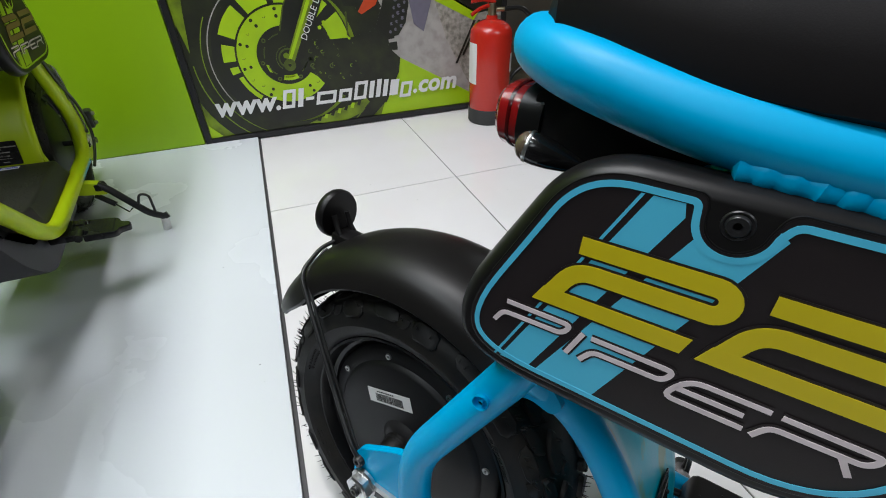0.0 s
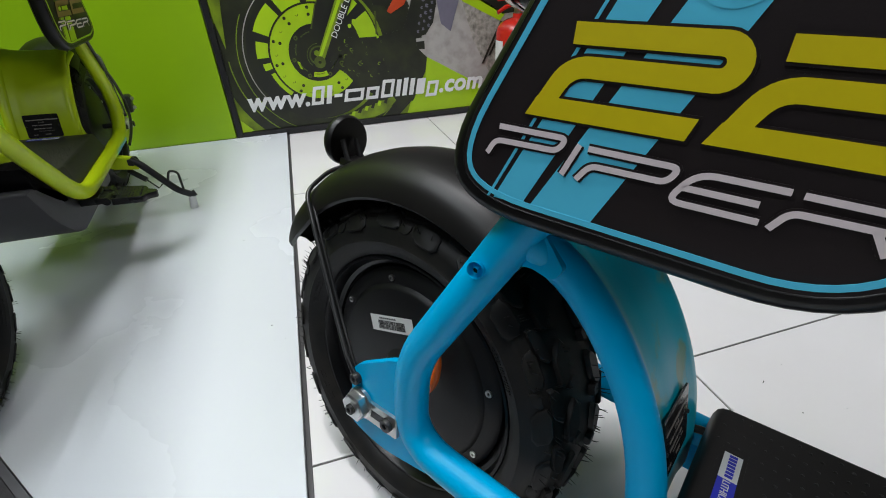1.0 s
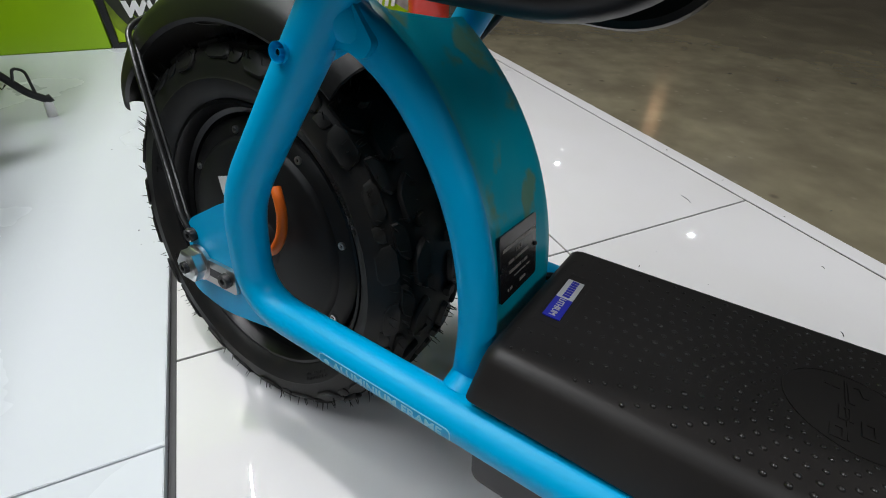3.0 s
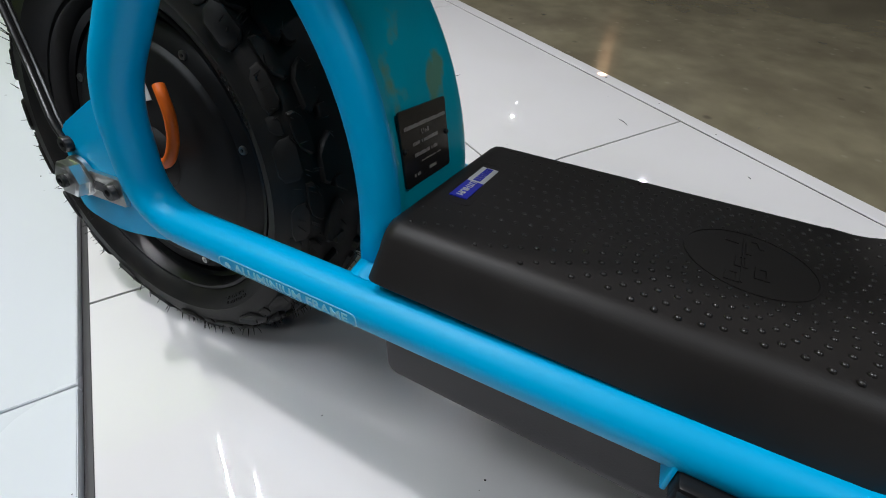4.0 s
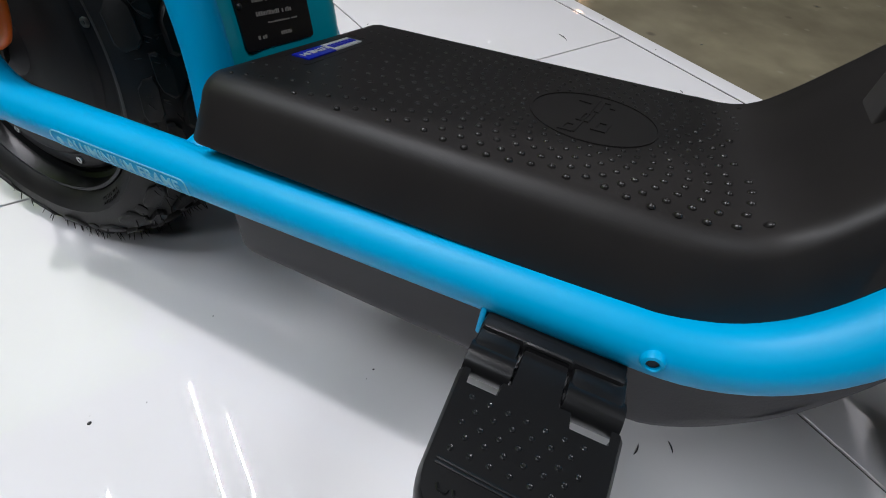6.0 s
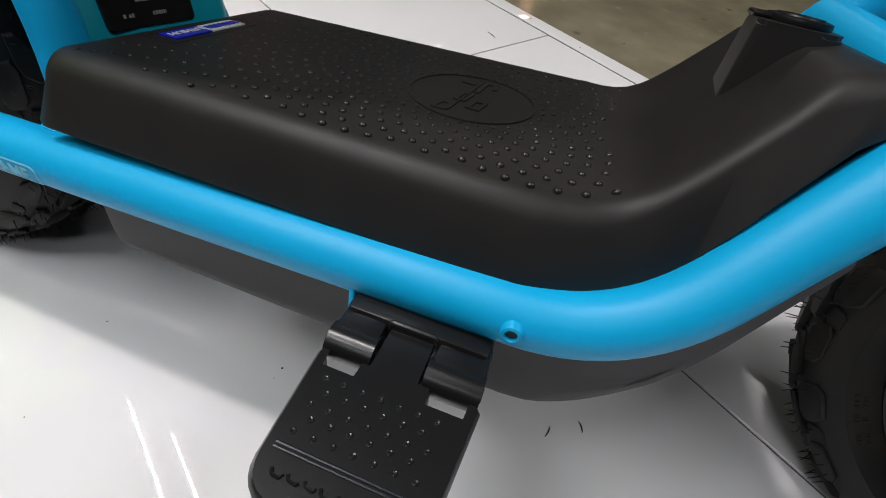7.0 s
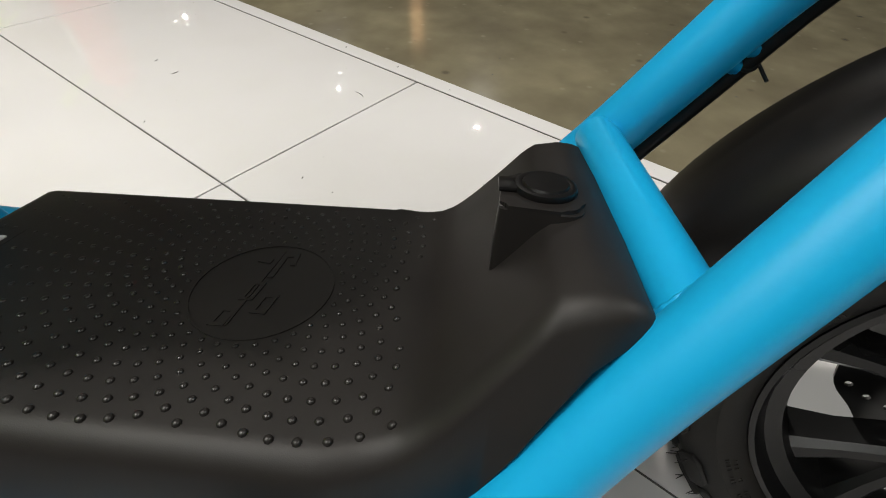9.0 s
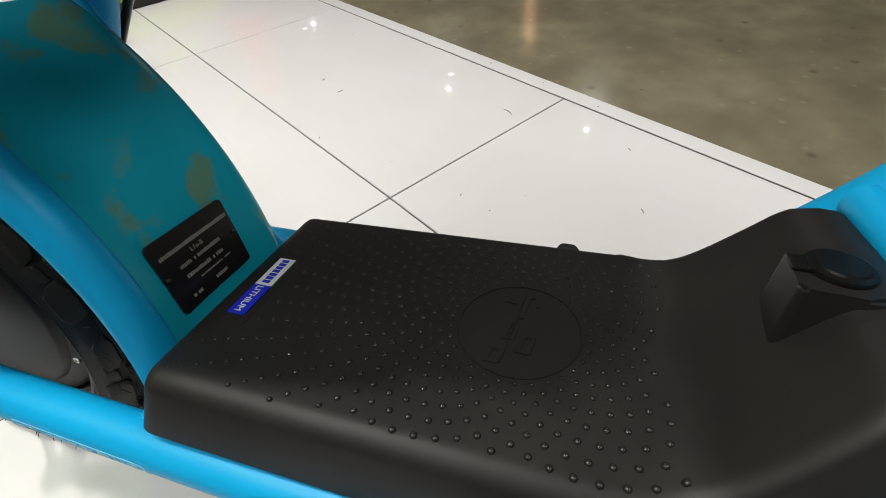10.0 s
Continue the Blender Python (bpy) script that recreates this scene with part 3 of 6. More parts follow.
def deck(parent):
    bm = bmesh.new()
    rings = []
    for x, drop, wn, wf, zb, wb in deck_sections():
        edge = min(wb, float(np.interp(x, SKIRT_X, SKIRT_EDGE)))
        skirt = float(np.interp(x, SKIRT_X, SKIRT_Z)) if x > 0.30 else zb
        ring = [(-edge, skirt), (-edge - 0.0003, skirt + 0.002)]
        # the near shoulder is broad, the far one tight
        zn, rn = deck_top(x, -wn) - drop, 0.0150
        rn = min(rn, max(0.003, (zn - skirt) * 0.5))
        for k in range(9):
            a = radians(12 + 78 * k / 8)
            ring.append((-(wn - rn + rn * math.cos(a)), zn - rn + rn * math.sin(a)))
        for k in range(1, 8):
            y = -wn + rn + (wn - rn + wf - 0.007) * k / 8
            ring.append((y, deck_top(x, y) - drop))
        zf, rf = deck_top(x, wf) - drop, 0.0065
        for k in range(7):
            a = radians(90 - 80 * k / 6)
            ring.append((wf - rf + rf * math.cos(a), zf - rf + rf * math.sin(a)))
        ring += [(wb, zb + 0.003), (wb, zb)]
        rings.append([bm.verts.new(V(x, y, z)) for y, z in ring])
    n = len(rings[0])
    for a, b in zip(rings, rings[1:]):
        for k in range(n):
            bm.faces.new((a[k], a[(k + 1) % n], b[(k + 1) % n], b[k]))
    bm.faces.new(rings[0])
    bm.faces.new(rings[-1])
    ob = part("deck_cover", bm, DECK, parent, "black moulded deck cover with raised grip dots")
    # grip dots on sixty rays about the oval emblem, staggered from ray to ray and closer further out
    bm = bmesh.new()
    cx, cy, ex, ey = 0.4788, 0.0, 0.0372, 0.0385
    steps = [0.0422]
    while steps[-1] < 0.215:
        steps.append(steps[-1] + float(np.interp(steps[-1], (0.042, 0.054, 0.070, 0.095, 0.125, 0.152, 0.195), (0.0061, 0.0060, 0.0056, 0.0051, 0.00485, 0.0045, 0.0040))))
    for ray in range(60):
        a = radians(6 * ray)
        for k, f in enumerate(steps):
            if (k + ray) % 2:
                continue
            x, y = cx + f * math.cos(a), cy + f * math.sin(a)
            if not (0.281 < x < 0.5645 and -0.0868 < y < 0.0815):
                continue
            if x < 0.314 and -0.046 < y < 0.037:
                continue
            if x > 0.555 and abs(y) < 0.030:
                continue
            worn = min(1, max(0, (0.42 - x) / 0.07)) * (1 - min(1, max(0, (abs(y) - 0.045) / 0.025)))
            r = (0.00150 + 0.00050 * min(1, (f - 0.045) / 0.030)) * (1 - 0.42 * min(1, max(0, (f - 0.11) / 0.08)))
            r *= 0.86 if y > 0.02 else 1.0
            h = r * (0.74 - 0.38 * worn)
            z = deck_top(x, y)
            slope = (deck_top(x + 0.001, y) - deck_top(x - 0.001, y)) / 0.002
            top = bm.verts.new(V(x, y, z + h))
            rows = []
            for q, up in ((1.0, -0.25), (0.93, 0.32), (0.72, 0.70), (0.40, 0.92)):
                rows.append([bm.verts.new(V(x + r * q * math.cos(b), y + r * q * math.sin(b), z + up * h + slope * r * q * math.cos(b))) for b in (2 * math.pi * j / 9 for j in range(9))])
            for lo, hi in zip(rows, rows[1:]):
                for j in range(9):
                    bm.faces.new((lo[j], lo[(j + 1) % 9], hi[(j + 1) % 9], hi[j]))
            for j in range(9):
                bm.faces.new((rows[-1][j], rows[-1][(j + 1) % 9], top))
    tagged(part("grip_dots", bm, GRIP, ob), kind="stuff")
    # oval emblem: a raised rim and plain strokes
    bm = bmesh.new()
    oval = [(cx + ex * math.cos(2 * math.pi * k / 56), cy + ey * math.sin(2 * math.pi * k / 56)) for k in range(56)]
    m = Matrix(((1, 0, 0, 0), (0, 0, 1, 0), (0.020, -1, 0.0239, deck_top(cx, 0) - 0.0002 - 0.020 * cx), (0, 0, 0, 1)))
    ribbon(bm, oval, 0.0011, -0.0009, m, closed=True)
    for x, y, hx, hy in ((0.4745, -0.004, 0.0026, 0.0062), (0.4848, -0.013, 0.0030, 0.0062), (0.4680, -0.0245, 0.0030, 0.0052)):
        ribbon(bm, [(x - hx - 0.0008, y - hy), (x + hx - 0.0008, y - hy), (x + hx + 0.0008, y + hy), (x - hx + 0.0008, y + hy)], 0.0022, -0.0009, m, closed=True)
    for pts, w in (([(0.4665, 0.0235), (0.4745, 0.0225)], 0.0042), ([(0.4790, 0.008), (0.4805, 0.029), (0.4868, 0.030), (0.4876, 0.020)], 0.0030), ([(0.4722, -0.030), (0.4785, 0.033)], 0.0010)):
        ribbon(bm, pts, w, -0.0009, m)
    part("emblem", bm, DECK, ob, "raised oval emblem")
    # charge label in its slot
    m = Matrix(((1, 0, 0, 0), (0, 0, 1, 0), (0.020, -1, 0.0026, deck_top(0.298, 0) - 0.0004 - 0.020 * 0.298), (0, 0, 0, 1))) @ pose(0.0005, 0, 0.003)
    bm = bmesh.new()
    slot = loop_rounded([V(0.2885, -0.046, 0), V(0.3085, -0.046, 0), V(0.3085, 0.034, 0), V(0.2885, 0.034, 0)], 0.003, 3)
    ribbon(bm, [(p.x, p.y) for p in slot], 0.0016, -0.0006, m, closed=True)
    part("label_slot", bm, DECK, ob)
    slab_m = m @ pose(0, -0.0005, 0)
    part("label_blue_half", slab(bmesh.new(), [(0.2915, -0.038), (0.3045, -0.038), (0.3045, -0.008), (0.2915, -0.008)], -0.0008, slab_m), BLUE_LABEL, ob, "blue half of the label", smooth=False)
    part("label_white_half", slab(bmesh.new(), [(0.2915, -0.008), (0.3045, -0.008), (0.3045, 0.024), (0.2915, 0.024)], -0.0008, slab_m), WHITE_LABEL, ob, "white half of the label", smooth=False)
    tm = Matrix(((0, 0, 1, 0.2960), (-1, 0, 0, -0.0065), (-0.0026, -1, 0.02, 0.2431), (0, 0, 0, 1)))
    lettering("label_word", "LITHIUM", 0.0070, WHITE_LABEL, tm, ob, 0.0004)
    bm = bmesh.new()
    for k in range(7):
        y = -0.0055 + k * 0.0041
        slab(bm, [(0.2955, y), (0.3010, y), (0.3010, y + 0.0028), (0.2955, y + 0.0028)], -0.0004, m @ pose(0, -0.0014, 0))
    part("label_marks", bm, BLUE_LABEL, ob, smooth=False)
    # charging port with its rubber cap on the ramp
    bm = bmesh.new()
    foot = loop_rounded([V(0.5965, -0.017, 0), V(0.636, -0.020, 0), V(0.637, 0.023, 0), V(0.599, 0.022, 0)], [0.004, 0.012, 0.014, 0.008], 6)
    lo = [bm.verts.new(V(p.x, p.y, 0.268)) for p in foot]
    hi = [bm.verts.new(V(0.617 + (p.x - 0.617) * 0.93, 0.002 + (p.y - 0.002) * 0.86, 0.3160)) for p in foot]
    for k in range(len(lo)):
        j = (k + 1) % len(lo)
        bm.faces.new((lo[k], lo[j], hi[j], hi[k]))
    bm.faces.new(hi)
    bm.faces.new(lo[::-1])
    bmesh.ops.bevel(bm, geom=[e for e in bm.edges if all(v in hi for v in e.verts)], offset=0.002, segments=2, affect="EDGES")
    port = part("charging_port", bm, DECK, ob, "raised charging port block")
    cap_m = Matrix.Translation((0.6185, 0.004, 0.3162)) @ Matrix.Rotation(radians(90), 4, "X")
    part("port_cap", lathe(bmesh.new(), [(0, 0.0036), (0.0100, 0.0036), (0.0106, 0.0026), (0.0122, 0.0030), (0.0138, 0.0026), (0.0143, 0.001), (0.0138, -0.001), (0, -0.001)], 32, cap_m), BLACK, ob, "round rubber cap")
    part("cap_tab", box(bmesh.new(), 0.5975, -0.002, 0.3157, 0.608, 0.010, 0.3185, 0.0012), BLACK, ob)
    return ob


PLATE_SLOPE = 4.54


def number_board(parent, side, colours):
    """A padded side panel: a black cushion with a printed face. side -1: right of the scooter, 1: left."""
    border, digits, letters = colours
    outline = loop_rounded([V(-0.0370, -0.0006, 0), V(0.2250, -0.0073, 0), V(0.244, 0.147, 0), V(0.0425, 0.149, 0)], [0.086, 0.083, 0.06, 0.036], 12)
    printed = loop_rounded([V(-0.0324, 0.0026, 0), V(0.2176, -0.0041, 0), V(0.2445, 0.1500, 0), V(0.0412, 0.1520, 0)], [0.084, 0.064, 0.06, 0.034], 12)
    bay_x, bay_z = 0.1162, 0.1313

    def shrunk(d, line=outline):
        n, out = len(line), []
        for i, p in enumerate(line):
            t = (line[(i + 1) % n] - line[i - 1]).normalized()
            out.append(p + V(-t.y, t.x, 0) * d)
        return out

    m = pose(0.1056, -0.1254, 0.4273, 1.6, 0, PLATE_SLOPE) @ Matrix.Scale(1.025, 4)
    if side > 0:
        m = Matrix.Diagonal((1, -1, 1, 1)) @ pose(-0.012, 0, 0.002) @ m
    bm = bmesh.new()
    rows = []
    for d, y in ((0.006, 0.026), (0.001, 0.022), (0.0, 0.014), (0.002, 0.007), (0.0048, 0.0022), (0.0085, 0.0), (0.0095, 0.0), (0.030, 0.0)):
        rows.append([bm.verts.new(m @ V(p.x, y, p.y)) for p in shrunk(d)])
    n = len(rows[0])
    for a, b in zip(rows, rows[1:]):
        for k in range(n):
            bm.faces.new((a[k], a[(k + 1) % n], b[(k + 1) % n], b[k]))
    bm.faces.new(rows[0][::-1])
    bm.faces.new(rows[-1])
    board = part("side_panel", bm, BLACK, parent, "padded black side panel with printed graphics")

    def face(i):
        return m @ pose(0, -0.0004 * i, 0)

    # on the left the print runs the other way, so that it still reads
    turned = Matrix(((-1, 0, 0.35, 0.205), (0, 1, 0, 0), (0, 0, 1, 0), (0, 0, 0, 1))) if side > 0 else Matrix()

    def ink(i):
        return face(i) @ turned

    # printed film with a bay for the fixing screw
    def film(d, r):
        ring = shrunk(d, printed)
        n = len(ring)
        k = max(range(n), key=lambda i: (ring[i] - ring[i - 1]).length if ring[i].y > 0.1 and ring[i - 1].y > 0.1 else 0)
        a, b = ring[k - 1], ring[k]

        def lip(x):
            return V(x, a.y + (b.y - a.y) * (x - a.x) / (b.x - a.x), 0)

        turn = [V(bay_x + r * math.cos(radians(q)), bay_z + r * math.sin(radians(q)), 0) for q in range(-4, -178, -8)]
        c = 0.0062 - (d - 0.0095) * 0.55
        right = rounded([lip(bay_x + r + 0.020), lip(bay_x + r + 0.0040), turn[0], turn[1]], [c, 0.0008], 7)
        left = rounded([turn[-2], turn[-1], lip(bay_x - r - 0.0010), lip(bay_x - r - 0.013)], [0.0008, c * 0.75], 7)
        bay = right[:-1] + turn[1:-1] + left[1:]
        return [(p.x, p.y) for p in ring[:k] + bay + ring[k:]]

    part("film", slab(bmesh.new(), film(0.0095, 0.0122), -0.0004, face(0)), PANEL_BLACK, board, "black printed film", smooth=False)
    bm = bmesh.new()
    edge = [face(0) @ V(x, 0, z) for x, z in film(0.0095, 0.0122)]
    sweep(bm, edge + edge[:1], 0.0007, 6)
    part("film_rim", bm, BLACK, board)
    part("border_line", ribbon(bmesh.new(), film(0.0138, 0.0156), 0.0032, -0.0003, face(1.6), closed=True), border, board, smooth=False)
    stripes = [[(x0, 0.0140), (x1, 0.0140), (x2, 0.1355), (x3, 0.1355)] for x0, x1, x2, x3 in ((0.0207, 0.0224, 0.0779, 0.0762),)]
    stripes.append([(0.0251, 0.0140), (0.0428, 0.0140), (0.0966, 0.1292), (0.0950, 0.1355), (0.0815, 0.1355)])
    stripes.append([(0.0475, 0.0140), (0.0820, 0.0140), (0.1354, 0.1300)] + [(bay_x + 0.0150 * math.cos(radians(a)), bay_z + 0.0150 * math.sin(radians(a))) for a in range(8, -160, -14)])
    for poly in stripes:
        part("printed_stripe", slab(bmesh.new(), poly, -0.0003, ink(1)), border, board, smooth=False)
    arc = [(0.1165 + 0.0071 * math.sin(math.pi * k / 12), 0.0938 + 0.0071 * math.cos(math.pi * k / 12)) for k in range(13)]
    tail = [(p.x, p.y) for p in rounded([V(0.075, 0.0867, 0), V(0.0545, 0.0867, 0), V(0.0432, 0.0660, 0)], 0.012, 7)]
    for dx in (0.0, 0.0838):
        for nm, w, i, mat in (("digit_shadow", 0.0122, 2, PANEL_BLACK), ("digit", 0.0096, 3, digits)):
            e = (w - 0.0096) / 2
            bm = bmesh.new()
            ribbon(bm, [(a + dx + 0.0023, b + 0.0012) for a, b in [(0.0540, 0.1009)] + arc + tail], w, -0.0003, ink(i))
            slab(bm, [(a + dx + 0.0023, b + 0.0018) for a, b in ((0.0350 - e, 0.0610 - e), (0.1120 + e, 0.0608 - e), (0.1152 + e, 0.0706 + e), (0.0403 - e, 0.0708 + e))], -0.00033, ink(i))
            part(nm, bm, mat, board, smooth=False)
    marks = [
        ([V(0.0244, 0.0530, 0), V(0.0630, 0.0530, 0), V(0.0590, 0.0460, 0), V(0.0230, 0.0455, 0), V(0.0186, 0.0374, 0)], [0.005, 0.005, 0.004]),
        ([V(0.0700, 0.0512, 0), V(0.0634, 0.0348, 0)], 0.001),
        ([V(0.0746, 0.0502, 0), V(0.1170, 0.0497, 0), V(0.1130, 0.0422, 0), V(0.0770, 0.0422, 0), V(0.0714, 0.0340, 0)], [0.005, 0.005, 0.004]),
        ([V(0.1590, 0.0490, 0), V(0.1240, 0.0492, 0), V(0.1150, 0.0343, 0), V(0.1519, 0.0341, 0)], [0.008, 0.006]),
        ([V(0.1195, 0.0416, 0), V(0.1500, 0.0414, 0)], 0.001),
        ([V(0.1632, 0.0487, 0), V(0.2010, 0.0482, 0), V(0.1970, 0.0413, 0), V(0.1610, 0.0410, 0), V(0.1557, 0.0324, 0)], [0.005, 0.005, 0.004]),
        ([V(0.1880, 0.0414, 0), V(0.1940, 0.0320, 0)], 0.001),
    ]
    for pts, r in marks:
        line = [(p.x - 0.0008, p.y + 0.0012) for p in (rounded(pts, r, 5) if len(pts) > 2 else pts)]
        part("mark_shadow", ribbon(bmesh.new(), line, 0.0052, -0.0003, ink(2)), PANEL_BLACK, board, smooth=False)
        part("printed_mark", ribbon(bmesh.new(), line, 0.0029, -0.0003, ink(3)), letters, board, smooth=False)
    # the fixing screw in its bay
    sm = m @ pose(bay_x, 0, bay_z + 0.0002)
    part("screw", lathe(bmesh.new(), [(0.0015, -0.0010), (0.0020, -0.0026), (0.0042, -0.0026), (0.0048, -0.0020), (0.0050, -0.0006), (0.0062, -0.0010), (0.0067, -0.0004), (0.0067, 0.003)], 20, sm), DARKSTEEL, board, "black socket screw")
    return board


def name_tag(parent):
    m = pose(0.2562, -0.003, 0.2602, 0, 0, 90) @ pose(0, 0, 0, -14.0, 0, 0) @ pose(-0.0042, 0, 0.0024)
    tag = part("name_tag", slab(bmesh.new(), [(p.x, p.y) for p in loop_rounded([V(-0.0345, -0.0262, 0), V(0.0345, -0.0262, 0), V(0.0345, 0.0262, 0), V(-0.0345, 0.0262, 0)], 0.0035, 4)], -0.0016, m), TAG, parent, "black name plate with etched lines", smooth=False)
    bm = bmesh.new()
    rnd = random.Random(2)
    for z, x0, x1, h in ((0.0128, -0.0325, 0.0325, 0.0032), (0.0008, -0.020, 0.018, 0.0030), (-0.0072, -0.019, 0.016, 0.0030), (-0.0122, -0.010, 0.020, 0.0012), (-0.0205, -0.024, -0.014, 0.0026), (-0.0205, 0.000, 0.011, 0.0026)):
        x = x0
        while x < x1:
            w = min(rnd.uniform(0.0008, 0.0022), x1 - x)
            up = rnd.choice((0.72, 0.85, 0.85))
            if rnd.random() > 0.10:
                slab(bm, [(x, z), (x + w, z), (x + w, z + h * up), (x, z + h * up)], -0.0002, m @ pose(0, -0.0017, 0))
            x += w + 0.0005
    tagged(part("etched_print", bm, TAG_INK, tag, smooth=False), kind="stuff")
    lettering("etched_class", "L1e-B", 0.0048, TAG_INK, m @ pose(-0.0068, -0.0019, 0.0068), tag, 0.0003)
    for sx in (-1, 1):
        part("rivet", lathe(bmesh.new(), [(0, -0.0022), (0.0012, -0.0020), (0.0020, -0.0012), (0.0020, 0)], 10, m @ pose(sx * 0.0318, -0.0015, 0.0)), DARKSTEEL, tag)
    return tag


def foot_peg(parent, s, paint, drop=4.0):
    """A fold-out pedal of pressed black metal on the side s (-1 right, 1 left)."""
    bm = bmesh.new()
    f = pose(0, 0, -0.003 - 0.003 * s) @ Matrix.Diagonal((1, -s, 1, 1))
    # clamp plate under the tube
    box(bm, 0.4665, -0.127, 0.1635, 0.5355, -0.090, 0.1800, 0.003, 2, f)
    for x0, x1 in ((0.4660, 0.4880), (0.5120, 0.5370)):
        sweep(bm, [f @ V(x0, -0.1385, 0.1690), f @ V(x1, -0.1385, 0.1690)], 0.0085, 16)
        box(bm, x0 + 0.0005, -0.1385, 0.1640, x1 - 0.0005, -0.118, 0.1773, 0.002, 2, f)
    ob = part("foot_peg", bm, PEDAL, parent, "fold-out black pedal with small studs")
    for x in (0.4630,):
        part("peg_bracket", box(bmesh.new(), x, -0.118, 0.163, x + 0.0032, -0.096, 0.182, 0.0012, 2, f), paint, ob)
    bm = bmesh.new()
    sweep(bm, [f @ V(0.4655, -0.1385, 0.1690), f @ V(0.5375, -0.1385, 0.1690)], 0.0035, 12)
    part("hinge_pin", bm, DARKSTEEL, ob)
    bm = bmesh.new()
    pts = rounded([V(0.489, -0.126, 0.1755), V(0.489, -0.126, 0.1790), V(0.511, -0.126, 0.1790), V(0.511, -0.126, 0.1755)], 0.002, 3)
    sweep(bm, [f @ p for p in pts], 0.0014, 8)
    part("spring_clip", bm, DARKSTEEL, ob)
    # pedal plate, dropping slightly outwards
    tilt = f @ Matrix.Translation((0.5015, -0.1385, 0.1695)) @ Matrix.Rotation(radians(drop), 4, "X")
    bm = bmesh.new()

    def narrow(y):
        return 1 - 0.22 * min(1, max(0, (-y - 0.028) / 0.065))

    outer = loop_rounded([V(-0.0350, -0.0098, 0), V(-0.0315, -0.0098, 0), V(-0.0310, -0.0172, 0), V(-0.0165, -0.0172, 0), V(-0.0160, -0.0098, 0), V(-0.0125, -0.0098, 0), V(-0.0120, 0.012, 0), V(0.0090, 0.012, 0), V(0.0095, -0.0098, 0), V(0.0150, -0.0098, 0), V(0.0155, -0.0172, 0), V(0.0320, -0.0172, 0), V(0.0325, -0.0098, 0), V(0.0365, -0.0098, 0), V(0.0365, -0.068, 0), V(0.020, -0.073, 0), V(0.012, -0.091, 0), V(-0.008, -0.091, 0), V(-0.014, -0.073, 0), V(-0.0365, -0.068, 0)], [0.0015] + [0.0006] * 12 + [0.0015, 0.016, 0.006, 0.006, 0.006, 0.006, 0.016], 5)
    lo = [bm.verts.new(tilt @ V(p.x * narrow(p.y) * 1.02, p.y * 1.005, -0.0085)) for p in outer]
    mid = [bm.verts.new(tilt @ V(p.x * narrow(p.y) * 1.02, p.y * 1.005, 0.0025)) for p in outer]
    hi = [bm.verts.new(tilt @ V(p.x * narrow(p.y) * 0.975, p.y * 0.985, 0.0050)) for p in outer]
    n = len(outer)
    for a, b in ((lo, mid), (mid, hi)):
        for k in range(n):
            bm.faces.new((a[k], a[(k + 1) % n], b[(k + 1) % n], b[k]))
    bm.faces.new(hi)
    bm.faces.new(lo[::-1])
    part("pedal_plate", bm, PEDAL, ob)
    bm = bmesh.new()
    for i, y in enumerate((-0.0224, -0.0283, -0.0346, -0.0400, -0.0461)):
        for j in range(7 - i % 2):
            x = -0.0254 + 0.0080 * j + (0.0036 if i % 2 else 0)
            lathe(bm, [(0.0015, -0.0004), (0.0013, 0.0004), (0.0009, 0.0007), (0.0005, 0.0006), (0, 0.0003)], 10, tilt @ pose(x, y, 0.0050, 90, 0, 0))
    tagged(part("pedal_studs", bm, PEDAL, ob), kind="stuff")
    bm = bmesh.new()
    for y in (-0.0515, -0.0532):
        sweep(bm, [tilt @ V(-0.0285, y, 0.0048), tilt @ V(0.0265, y - 0.001, 0.0048)], 0.0008, 8)
    part("pedal_ridge", bm, PEDAL, ob)
    bm = bmesh.new()
    flat = tilt @ pose(0, -0.0630, 0.0052) @ Matrix(((1, 0, 0, 0), (0, 0, 1, 0), (0, -1, 0, 0), (0, 0, 0, 1)))
    for k in range(8):
        # worn relief: short rounded strokes in a row
        x = -0.0245 + k * 0.0062
        sweep(bm, rounded([flat @ V(x, 0.0, 0.0030), flat @ V(x + 0.0008, 0.0, 0.0010 + 0.0004 * (k % 3)), flat @ V(x + 0.0040, 0.0, 0.0008), flat @ V(x + 0.0044, 0.0, 0.0024 - 0.0005 * (k % 2))], 0.0008, 3), 0.0007, 6)
    tagged(part("moulded_mark", bm, PEDAL, ob, smooth=False), kind="stuff")
    return ob


